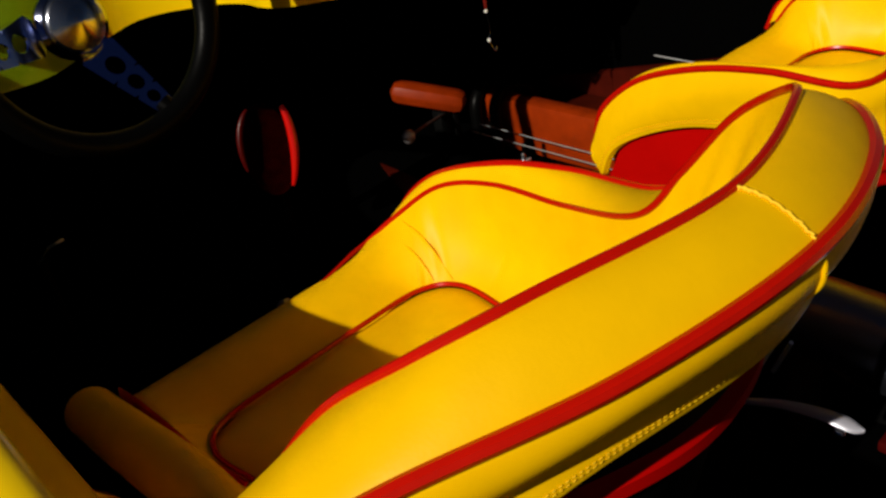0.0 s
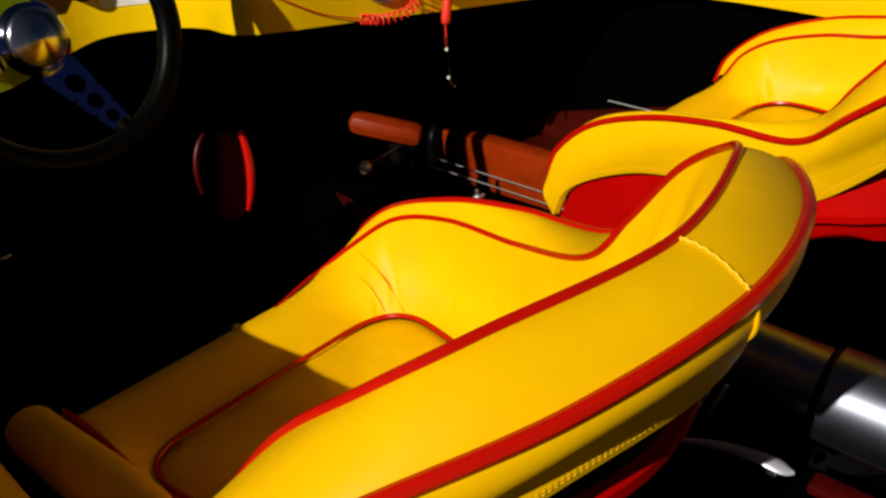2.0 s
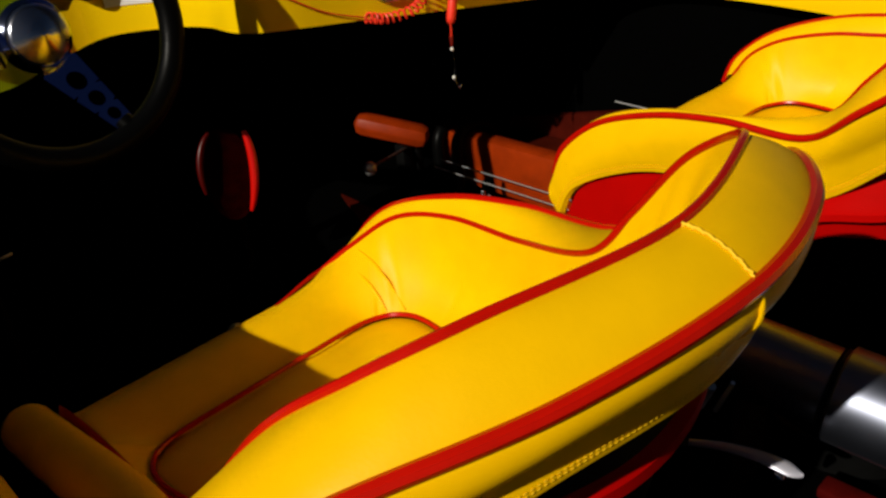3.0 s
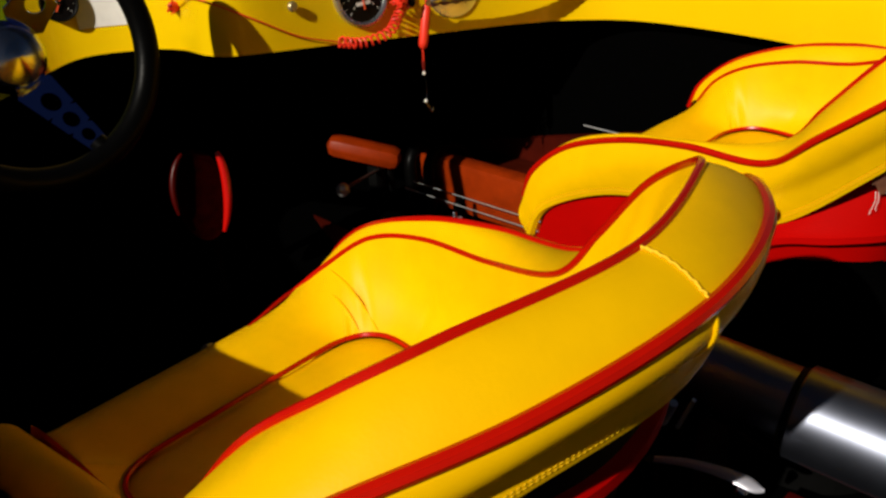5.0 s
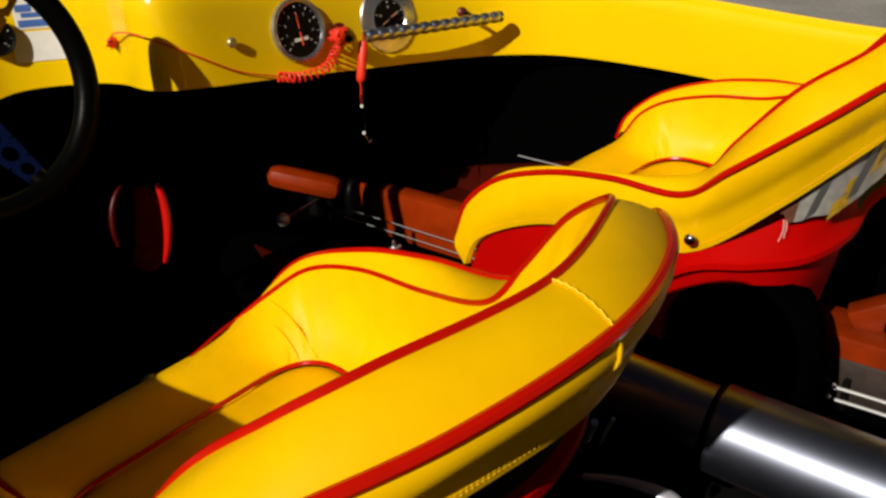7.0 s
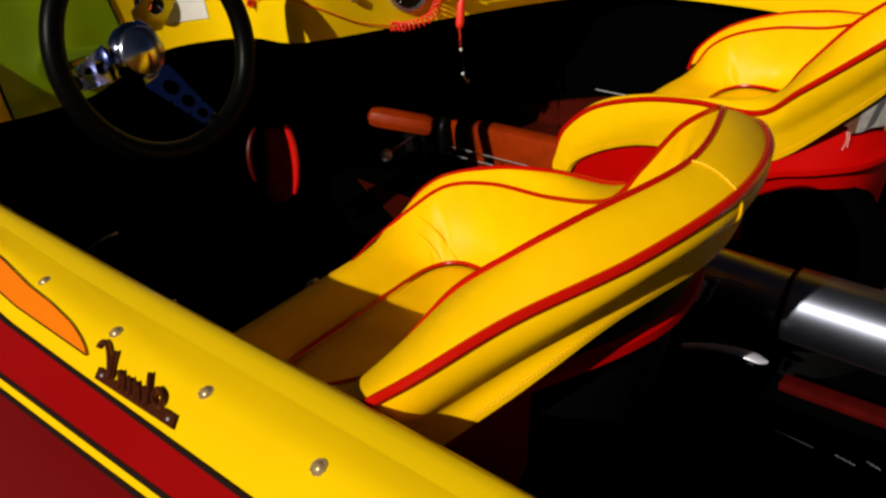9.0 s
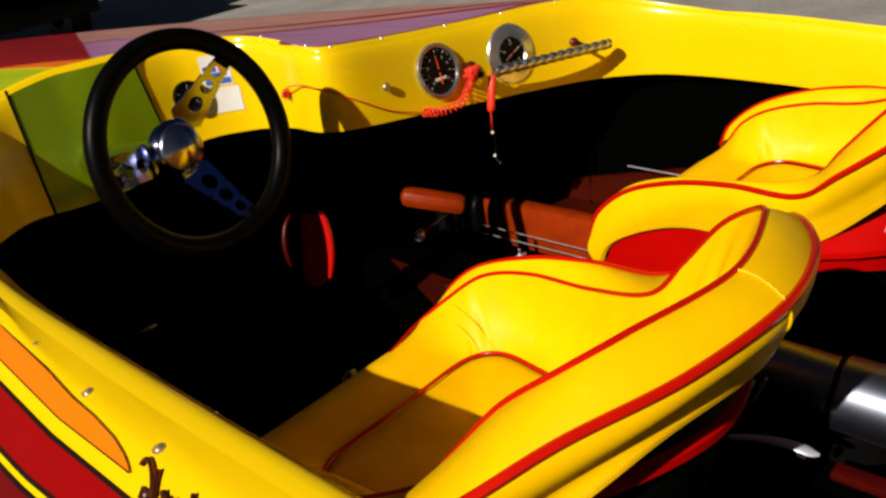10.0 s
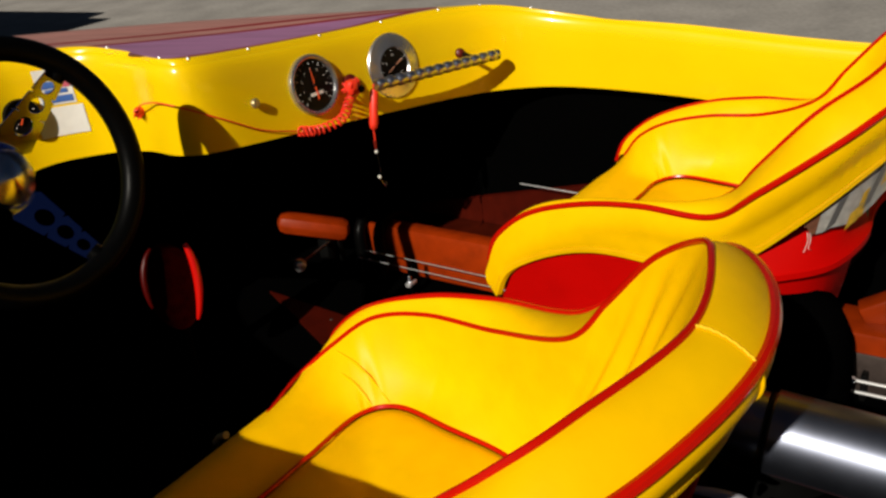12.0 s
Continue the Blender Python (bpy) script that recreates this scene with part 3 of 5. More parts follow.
    part("back_panel", back, BLACK_PAINT, t, "back of the red shell, its shade painted black")
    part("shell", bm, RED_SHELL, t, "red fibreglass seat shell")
    # welt that carries the joint on down the skirt
    i = int(n * 0.500)
    welt = [outer[i].lerp(hem[i], w) + outward(outer[i]) * (skirt_bulge(i, w) + 0.0005) for w in (0.05, 0.15, 0.3, 0.45, 0.6, 0.72)]
    part("welt", tube(spline(welt, 4), lambda w: 0.0019 - 0.0008 * w, 8), VINYL, skirt)
    bm = bmesh.new()
    block((0.26, 0.28, 0.15), (0.36, 0, 0.827), 0.01, bm=bm)
    part("pedestal", bm, BLACK_PAINT, t, "black painted seat box")
    # press studs that hold the skirt
    for v in (-1, 1):
        q = Vector((0.500, v * 0.2935, 1.128))
        bm = turned([(0, 0.006), (0.004, 0.0055), (0.0075, 0.003), (0.0085, 0.0)], 14, along(q, q + Vector((0.1, v, 0.15))))
        part("press_stud", bm, CHROME, skirt, "domed nickel press stud")
    return t


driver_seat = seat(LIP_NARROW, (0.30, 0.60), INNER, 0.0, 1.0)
driver_seat.matrix_basis = pose(0, -0.003, 0)
# its port wing is sat down and pressed inward, under the roll along the seat's side
for ob in driver_seat.children_recursive:
    for v in ob.data.vertices:
        wing = max(0.0, min(1.0, (-0.150 - v.co.y) / 0.05))
        sag = max(0.0, min(1.0, (0.37 - v.co.x) / 0.20)) * wing
        v.co.x += 0.030 * max(0.0, min(1.0, (0.20 - v.co.x) / 0.11)) * wing
        v.co.z -= 0.150 * sag
        v.co.y += 0.5 * sag * (-0.160 - v.co.y)
roll_path = spline([(0.052, -0.181, 1.024), (0.100, -0.182, 1.036), (0.200, -0.184, 1.061), (0.324, -0.187, 1.091), (0.420, -0.196, 1.112), (0.480, -0.205, 1.120)], 10)
part("side_roll", tube(roll_path, lambda w: 0.0285 * min(1.0, 0.12 + (w / 0.075) ** 0.5), 22), VINYL, driver_seat, "padded roll along the seat's side")
tagged(driver_seat, "yellow vinyl bucket seat with red piping, partly in shade", "seat", "bucket seats")
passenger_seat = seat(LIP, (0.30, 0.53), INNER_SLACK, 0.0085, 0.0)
passenger_seat.matrix_basis = PASSENGER
tagged(passenger_seat, "yellow vinyl bucket seat with red piping, decal on back", "seat", "bucket seats")

# ---- decals on the port flank ----
PROFILE = [(-0.300, 1.2945), (-0.330, 1.2960), (-0.3635, 1.2900), (-0.3985, 1.268), (-0.4485, 1.228), (-0.5185, 1.155), (-0.5835, 1.03), (-0.6135, 0.87)]
ARC = [0.0]
for (y0, z0), (y1, z1) in zip(PROFILE, PROFILE[1:]):
    ARC.append(ARC[-1] + math.hypot(y1 - y0, z1 - z0))
ARC = [a - ARC[2] for a in ARC]


def on_flank(x, s, lift=0.0):
    """A place on the port flank: s metres down from the sheer."""
    y, z = float(np.interp(s, ARC, [p[0] for p in PROFILE])), float(np.interp(s, ARC, [p[1] for p in PROFILE]))
    y1, z1 = float(np.interp(s + 0.004, ARC, [p[0] for p in PROFILE])), float(np.interp(s + 0.004, ARC, [p[1] for p in PROFILE]))
    d = Vector((0, y1 - y, z1 - z)).normalized()
    nrm = Vector((0, d.z, -d.y))
    return Vector((x, y + float(np.interp(x, [-0.25, 0.20, 0.60, 2.2], [0.033, 0.0015, -0.0015, -0.0015])), z + float(np.interp(x, [-0.25, 0.2, 0.6, 1.2], [0.010, 0.001, -0.001, -0.003])))) + nrm * lift


def band(name, top, low, x0, x1, mat, lift, label=""):
    rows = []
    for x in np.linspace(x0, x1, 60):
        a, b = top(x), low(x)
        rows.append([on_flank(float(x), a + (b - a) * j / 14, lift) for j in range(15)])
    return part(name, loft(rows), mat, boat, label)


STRIPE_RED = material("red_stripe", (0.27, 0.001, 0.0005), 0.28, coat=0.08, grain=0.05, grain_scale=10, spec=0.3)
STRIPE_DARK = material("black_stripe", (0.015, 0.006, 0.004), 0.3, spec=0.3)
STRIPE_ORANGE = material("orange_stripe", (0.85, 0.19, 0.002), 0.25, coat=0.3, spec=0.3)
STRIPE_MAROON = material("maroon_stripe", (0.13, 0.001, 0.0007), 0.28, coat=0.08, grain=0.05, grain_scale=10, spec=0.3)
low = lambda x: 0.082 - 0.030 * (x - 0.24)
band("red_stripe", lambda x: 0.0435, low, -0.3, 2.0, STRIPE_RED, 0.0020)
band("pinstripe", lambda x: 0.0400, lambda x: 0.0440, -0.3, 2.0, STRIPE_DARK, 0.0026)
band("pinstripe", low, lambda x: low(x) + 0.005, -0.3, 2.0, STRIPE_DARK, 0.0026)
band("pinstripe", lambda x: low(x) + 0.012, lambda x: low(x) + 0.016, -0.3, 2.0, STRIPE_DARK, 0.0026)
band("lower_stripe", lambda x: low(x) + 0.0155, lambda x: 0.36, -0.3, 2.0, STRIPE_MAROON, 0.0020)
o_top = lambda x: float(np.interp(x, [-0.3, 0.125, 0.247, 0.297, 0.330, 0.346], [-0.004, -0.001, 0.004, 0.009, 0.017, 0.0245]))
band("orange_stripe", o_top, lambda x: 0.0235 + 0.0012, -0.3, 0.346, STRIPE_ORANGE, 0.0026)
band("pinstripe", lambda x: o_top(x) - 0.0012, o_top, -0.3, 0.346, STRIPE_DARK, 0.0030)
band("pinstripe", lambda x: 0.0240, lambda x: 0.0255, -0.3, 0.346, STRIPE_DARK, 0.0030)

# rivets along the gunwale
RIVET = material("worn_rivet", (0.46, 0.32, 0.15), 0.3, 0.4, grain=0.35, grain_scale=500)
for x, s in ((-0.09, -0.014), (0.058, -0.012), (0.206, -0.011), (0.356, -0.006), (0.500, -0.004), (0.639, -0.002), (0.782, -0.002), (0.925, -0.002)):
    q = on_flank(x, s, 0.0)
    bm = turned([(0, 0.0040), (0.0020, 0.0037), (0.0040, 0.0026), (0.0048, 0.0016), (0.0068, 0.0012), (0.0072, -0.001)], 8, along(q, q + (on_flank(x, s, 1.0) - q)))
    part("rivet", bm, RIVET, boat, "small domed rivet")

q = on_gunwale(21, 5)
part("edge_screw", turned([(0, 0.0022), (0.0016, 0.0018), (0.0024, 0.0)], 10, along(q, q + Vector((0.0, 0.78, 0.62)))), WHITE, boat, "small pale screw head")

# plated script badge on the flank, as plain strokes
BADGE = material("tarnished_badge", (0.16, 0.035, 0.012), 0.3, 0.7, grain=0.2, grain_scale=60)
badge = thing("hull_badge", "dark bronze script badge fixed to the yellow flank", "badge")
rows = []
for j in range(21):
    x = 0.3711 + 0.120 * j / 20
    up = 0.0100 if j in (0, 1, 2, 3, 17, 18, 19, 20) else 0.0070
    foot = 0.0362 - 0.0030 * j / 20
    rows.append([on_flank(x + 0.004, foot, 0.0005), on_flank(x + 0.004, foot, 0.0034), on_flank(x, foot - up, 0.0034), on_flank(x, foot - up, 0.0005)])
bm = loft(rows)
bm.verts.ensure_lookup_table()
bm.faces.new([bm.verts[k] for k in range(4)])
part("badge_bar", bm, BADGE, badge, "flat bronze base bar", smooth=False)
stroke = lambda pts, r, closed=False: tube(spline([on_flank(x, s, 0.0040) for x, s in pts], 5, closed), r, 7, closed=closed)
part("curl", stroke([(0.3555, 0.0137), (0.3550, 0.0090), (0.3598, 0.0062), (0.3688, 0.0095), (0.3784, 0.0162), (0.3934, 0.0289)], 0.0025), BADGE, badge)
part("stroke", stroke([(0.3800, 0.0079), (0.3844, 0.0157), (0.3897, 0.0230), (0.3950, 0.0290)], 0.0027), BADGE, badge)
for x, top in ((0.4010, 0.0195), (0.4090, 0.0215), (0.4170, 0.0200), (0.4260, 0.0200), (0.4330, 0.0215), (0.4400, 0.0190)):
    part("stroke", stroke([(x, top), (x + 0.006, top + 0.0045), (x + 0.012, 0.0310)], 0.0030), BADGE, badge)
part("stroke", stroke([(0.4351, 0.0074), (0.4403, 0.0134), (0.4461, 0.0199), (0.4540, 0.0290)], 0.0024), BADGE, badge)
part("ring", stroke([(0.4541, 0.0140), (0.4658, 0.0170), (0.4680, 0.0249), (0.4570, 0.0232)], 0.0024, True), BADGE, badge)
for x, sink in ((0.3817, 0.0308), (0.4843, 0.0287)):
    q = on_flank(x, sink, 0.0034)
    part("badge_pin", turned([(0, 0.0012), (0.0012, 0.0010), (0.0018, 0.0)], 10, along(q, on_flank(x, sink, 1.0))), ALLOY, badge, "bright pin head")

# ---- dash: helper for places on the coaming ----
def on_coaming(y, z, lift=0.0, start=72):
    """A place on the passenger side of the dash at that y and height."""
    best = min(range(14 * 8, 18 * 8), key=lambda i: abs(top_edge[i].y - y))
    n = inward(top_edge, best)
    top, low = top_edge[best], foot_edge[best]
    w = (top.z - z) / (top.z - low.z)
    x = top.x + (low.x - top.x) * w
    face = (n + Vector((0, 0, (low.x - top.x) / (top.z - low.z)))).normalized()
    return Vector((x, y, z)) + n * 0.012 + face * lift, face


def ring_on(q, n, profile, sides=40):
    return turned(profile, sides, along(q, q + n))


def text_mesh(body, size, at, axes, mat, parent, name="lettering"):
    """Flat lettering in the built-in font, as a mesh."""
    cu = bpy.data.curves.new("tmp_text", "FONT")
    cu.body, cu.size, cu.align_x, cu.align_y = body, size, "CENTER", "CENTER"
    ob = bpy.data.objects.new("tmp_text", cu)
    me = bpy.data.meshes.new_from_object(ob)
    bpy.data.objects.remove(ob)
    bm = bmesh.new()
    bm.from_mesh(me)
    bpy.data.meshes.remove(me)
    r, u, n = axes
    for v in bm.verts:
        v.co = at + r * v.co.x + u * v.co.y
    return part(name, bm, mat, parent, smooth=False)


def dial_axes(n):
    r = Vector((0, 0, 1)).cross(n).normalized()
    return r, n.cross(r).normalized(), n


MARK = material("white_marks", (0.75, 0.73, 0.70), 0.5)
GLASS = bpy.data.materials.new("gauge_glass")
GLASS.use_nodes = True
_g = GLASS.node_tree.nodes["Principled BSDF"]
_g.inputs["Transmission Weight"].default_value, _g.inputs["Roughness"].default_value, _g.inputs["IOR"].default_value = 1.0, 0.0, 1.3


def dial(q, n, r_dial, parent, needle, numbers, ticks, sweep=(225, -45), pointer_mat=ORANGE):
    rr, u, nn = dial_axes(n)
    plate_ = part("dial_face", ring_on(q + n * 0.010, n, [(0, 0.0), (r_dial, 0.0), (r_dial, -0.004)], 36), BLACK_FACE, parent, "black dial face")
    face = q + n * 0.0115
    bm = bmesh.new()
    for j in range(ticks):
        a = radians(sweep[0] + (sweep[1] - sweep[0]) * j / (ticks - 1))
        d = rr * math.cos(a) + u * math.sin(a)
        big = j % 2 == 0
        tube([face + d * r_dial * (0.78 if big else 0.84), face + d * r_dial * 0.90], 0.0005 if big else 0.0003, 4, bm)
    part("scale_marks", bm, MARK, plate_)
    for j, s in enumerate(numbers):
        a = radians(sweep[0] + (sweep[1] - sweep[0]) * j / (len(numbers) - 1))
        text_mesh(s, r_dial * 0.14, face + (rr * math.cos(a) + u * math.sin(a)) * r_dial * 0.60, (rr, u, nn), MARK, plate_, "numeral")
    a = radians(needle)
    d = rr * math.cos(a) + u * math.sin(a)
    pointer = part("needle", tube([face - d * r_dial * 0.55 + n * 0.0015, face + d * r_dial * 0.62 + n * 0.0015], lambda w: 0.0014 - 0.0009 * w, 6), pointer_mat, parent, "thin pointer")
    part("needle_hub", ring_on(face, n, [(0, 0.003), (0.003, 0.003), (0.0042, 0.0)], 14), BLACK_FACE, pointer)


# large rev counter
BEZEL = material("bezel_chrome", (0.56, 0.56, 0.58), 0.28, 0.9, grain=0.08, rough_var=0.08)
q, n = on_coaming(0.655, 1.309)
tacho = thing("rev_counter", "round rev counter, black dial, polished bezel", "gauge")
part("bezel", ring_on(q, n, [(0.0550, -0.01), (0.0572, 0.003), (0.0558, 0.008), (0.0522, 0.010), (0.0486, 0.008), (0.0476, 0.004)]), BEZEL, tacho, "polished metal bezel")
dial(q - n * 0.006, n, 0.0490, tacho, 91, ["0", "1", "2", "3", "4", "5", "6", "7", "8"], 17)
rr, u, _ = dial_axes(n)
bm = block((0.030, 0.006, 0.0008), bevel=0)
bmesh.ops.transform(bm, matrix=Matrix.Translation(q + n * 0.0062 - u * 0.016) @ Matrix((rr, u, n)).transposed().to_4x4(), verts=bm.verts)
part("dial_bar", bm, MARK, tacho, "", False)

# second gauge on a wide polished plate
q, n = on_coaming(0.864, 1.290)
meter = thing("oil_gauge", "small black gauge in wide polished round plate", "gauge")
part("mount_plate", ring_on(q, n, [(0.064, -0.004), (0.0655, 0.002), (0.063, 0.006), (0.042, 0.007), (0.038, 0.009), (0.036, 0.006)]), BEZEL, meter, "polished round mounting plate")
dial(q - n * 0.004, n, 0.0365, meter, 205, ["0", "20", "40", "60", "80"], 9, pointer_mat=material("faded_pointer", (0.45, 0.20, 0.12), 0.5))

# pull knob
q, n = on_coaming(0.512, 1.317)
knob = thing("pull_knob", "small grey metal knob on yellow dash", "knob")
part("stem", ring_on(q, n, [(0.004, -0.002), (0.004, 0.006)], 14), STEEL, knob)
part("knob_head", ring_on(q + n * 0.004, n, [(0.0055, 0.0), (0.0085, 0.002), (0.009, 0.006), (0.007, 0.009), (0, 0.010)], 18), material("dull_brass", (0.35, 0.28, 0.14), 0.4, 0.6), knob)

# ribbed grab lever across the dash
A, B = Vector((-0.186, 0.762, 1.280)), Vector((-0.103, 1.064, 1.264))
lever = thing("lever", "chrome ribbed lever across the yellow dash", "lever")
SATIN = material("satin_chrome", (0.60, 0.63, 0.72), 0.33, 1.0, rough_var=0.06)
part("rod", tube([A, B], 0.0095, 16), SATIN, lever)
for j in range(13):
    w = (j + 0.5) / 13
    bm = turned([(0.0092, -0.0108), (0.0114, -0.0075), (0.0122, 0.0), (0.0114, 0.0075), (0.0092, 0.0108)], 16, along(A.lerp(B, w), B + (B - A)))
    part("bead", bm, SATIN, lever)
part("end_cap", turned([(0.0095, -0.004), (0.012, -0.002), (0.012, 0.004), (0, 0.006)], 16, along(B, B + (B - A))), CHROME, lever)
for w, r in ((-0.10, 0.012), (0.86, 0.008)):
    c = A.lerp(B, w)
    base, n = on_coaming(c.y + 0.012, c.z + 0.008)
    part("bracket", tube([base - n * 0.004, c], r * 0.55, 12), BLACK_PAINT, lever, "dark mounting stud")
    part("boss", ring_on(base, n, [(r * 1.3, 0.0), (r * 1.3, 0.006), (r * 0.8, 0.010), (0, 0.011)], 20), material("dark_red_boss", (0.10, 0.006, 0.004), 0.4), lever)

# coiled cut-out cord with its wire, plug and float
cord = thing("lanyard_cord", "coiled red cord hooked along the yellow dash", "cord")
axis = spline([on_coaming(0.585, 1.243, 0.008)[0], on_coaming(0.630, 1.231, 0.010)[0], on_coaming(0.685, 1.236, 0.018)[0], Vector((-0.222, 0.722, 1.262)), Vector((-0.205, 0.732, 1.285))], 60)
coil = []
for i, c in enumerate(axis):
    a = i * 2 * math.pi / 13.0
    d = (axis[min(i + 1, len(axis) - 1)] - axis[max(i - 1, 0)]).normalized()
    x = d.cross(Vector((0, 0, 1))).normalized()
    y = d.cross(x)
    coil.append(c + 0.0085 * (math.cos(a) * x + math.sin(a) * y))
part("coil", tube(coil, 0.0019, 6), RED_RUBBER, cord)
part("knot", turned([(0, -0.014), (0.010, -0.010), (0.014, 0.0), (0.011, 0.010), (0, 0.014)], 14, Matrix.Translation((-0.206, 0.716, 1.291))), RED_RUBBER, cord, "knotted end of the cord")
bm = bmesh.new()
random.seed(4)
for j in range(5):
    c = Vector((-0.206, 0.716, 1.291))
    loop = [c + Vector((random.uniform(-0.014, 0.014), random.uniform(-0.016, 0.016), random.uniform(-0.015, 0.015))) for k in range(6)]
    tube(spline(loop, 5, True), 0.0016, 5, bm, True)
part("knot_loops", bm, RED_RUBBER, cord)

plug_q = Vector((-0.402, 0.386, 1.331))
wire = thing("wire", "thin red wire from plug across dash", "wire")
part("lead", tube(spline([plug_q, Vector((-0.372, 0.372, 1.349)), Vector((-0.340, 0.378, 1.354)), Vector((-0.290, 0.392, 1.344)), on_coaming(0.450, 1.308, 0.006)[0], on_coaming(0.515, 1.268, 0.005)[0], on_coaming(0.585, 1.243, 0.006)[0]], 10), 0.0013, 6), RED_RUBBER, wire)
part("plug", turned([(0, -0.012), (0.007, -0.010), (0.010, -0.002), (0.0075, 0.006), (0.003, 0.012)], 14, along(plug_q, plug_q + Vector((0.6, -0.7, 0.3)))), RED_RUBBER, wire, "frayed red plug")
bm = bmesh.new()
for j in range(9):
    a = j * 2.4
    d = Vector((0.4 + 0.3 * math.cos(a), -0.6 + 0.4 * math.sin(a), 0.5 * math.sin(a * 1.7)))
    tube([plug_q, plug_q + d.normalized() * 0.015], 0.0013, 4, bm)
part("frayed_ends", bm, RED_RUBBER, wire)

float_q = Vector((-0.200, 0.770, 1.262))
lanyard = thing("key_float", "red foam key float hanging on chain", "float")
part("float_body", turned([(0, 0.010), (0.006, 0.008), (0.0085, 0.002), (0.0088, -0.060), (0.0075, -0.067), (0.004, -0.070), (0, -0.070)], 18, along(float_q, float_q + Vector((0, 0.26, 1)))), RED_RUBBER, lanyard)
part("hanger", tube([Vector((-0.192, 0.764, 1.281)), Vector((-0.196, 0.768, 1.272)), float_q], 0.0028, 6), RED_RUBBER, lanyard)
tail = lambda drop, x=0.0, y=0.0: float_q + Vector((x, -0.019 - 0.04 * (drop - 0.07) + y, -drop))
part("tail_cord", tube(spline([tail(0.066), tail(0.078, 0.001), tail(0.093)], 5), 0.0016, 6), RED_RUBBER, lanyard, "thin red cord")
part("sleeve", tube(spline([tail(0.090), tail(0.100), tail(0.108)], 4), lambda w: 0.0034 - 0.0012 * w, 8), material("dark_red_sleeve", (0.16, 0.006, 0.003), 0.4), lanyard, "dark red sleeve")
part("bead", turned([(0, -0.004), (0.003, -0.002), (0.003, 0.002), (0, 0.004)], 10, Matrix.Translation(tail(0.113))), WHITE, lanyard, "white bead")
part("wire_leader", tube(spline([tail(0.115), tail(0.130, 0, 0.003), tail(0.150, 0, 0.005), tail(0.165)], 6), 0.0006, 5), STEEL, lanyard, "thin bright wire")
part("bead", turned([(0, -0.004), (0.003, -0.002), (0.003, 0.002), (0, 0.004)], 10, Matrix.Translation(tail(0.166))), WHITE, lanyard, "white bead")
part("hook", tube(spline([tail(0.168), tail(0.180, 0.004, 0.004), tail(0.190, 0.002, 0.012), tail(0.184, 0, 0.018)], 5), 0.0010, 6), STEEL, lanyard, "small snap hook")

# screws along the top edge of the dash
for i in (84, 92, 103, 111, 118, 125, 131, 137, 142, 148):
    q = top_edge[i] - Vector((0, 0, 0.0035)) - inward(top_edge, i) * 0.008
    part("screw", turned([(0, 0.0038), (0.0016, 0.0034), (0.0025, 0.002), (0.0030, 0.0)], 10, Matrix.Translation(q)), ALLOY, boat, "small bright screw")

# ---- driver's side of the dash ----
def on_wall(i, w, lift=0.0):
    """A place on the coaming: station i of the edge, share w of its height."""
    a = int(i)
    f = i - a
    t = top_edge[a].lerp(top_edge[a + 1], f)
    b = foot_edge[a].lerp(foot_edge[a + 1], f)
    return t.lerp(b, w) + inward(top_edge, a) * (0.012 + lift)


# lime panel let into the port side of the dash, between two dark joints
LIME = material("lime_gelcoat", (0.17, 0.26, 0.002), 0.26, coat=0.3, spec=0.3, grain=0.04, grain_scale=8, dirt=0.05, rough_var=0.05)
fore = lambda w: 72.3 + 2.8 * w
aft = lambda w: 52.0
rows = []
for a in range(25):
    row = []
    for b in range(11):
        w = 0.035 + 0.965 * b / 10
        row.append(on_wall(aft(w) + (fore(w) - aft(w)) * a / 24, w, 0.002))
    rows.append(row)
part("side_panel", loft(rows), LIME, boat, "lime green panel in the dash")
for edge in (fore, aft):
    part("joint", tube([on_wall(edge(w), w, 0.0010) for w in (0.0, 0.25, 0.5, 0.75, 1.0)], 0.0028, 6), BLACK_PAINT, boat, "dark joint line")

sticker = thing("label_sticker", "white printed label stuck on yellow dash", "label")
part("sheet", loft([[on_wall(81.2 + 5.6 * a / 6, 0.50 + 0.26 * b / 4, 0.0015) for b in range(5)] for a in range(7)]), WHITE, sticker)
upper = thing("warning_label", "small blue and pink printed label on dash", "label")
part("sheet", loft([[on_wall(82.2 + 4.0 * a / 6, 0.16 + 0.32 * b / 4, 0.0012) for b in range(5)] for a in range(7)]), WHITE, upper)
PRINT_BLUE, PRINT_PINK = material("blue_print", (0.05, 0.13, 0.42), 0.5), material("pink_print", (0.55, 0.10, 0.16), 0.5)
for j, (m_, w0, w1, i0, i1) in enumerate(((PRINT_BLUE, 0.40, 0.46, 82.5, 85.9), (PRINT_BLUE, 0.27, 0.33, 82.5, 84.2), (PRINT_PINK, 0.22, 0.33, 84.5, 85.9), (PRINT_BLUE, 0.34, 0.38, 83.0, 85.5))):
    part("print_bar", loft([[on_wall(i0 + (i1 - i0) * a / 4, w0 + (w1 - w0) * b / 2, 0.0022) for b in range(3)] for a in range(5)]), m_, upper)

q = Vector((-0.545, 0.263, 1.350))
nrm = Vector((0.94, -0.30, 0.12)).normalized()
amp = thing("small_gauge", "small black round gauge behind steering wheel", "gauge")
part("bezel", ring_on(q - nrm * 0.03, nrm, [(0.029, -0.03), (0.031, 0.0), (0.031, 0.010), (0.029, 0.014), (0.026, 0.011)], 28), BLACK_PAINT, amp)
dial(q - nrm * 0.031, nrm, 0.0265, amp, 60, ["0", "5", "10"], 9)


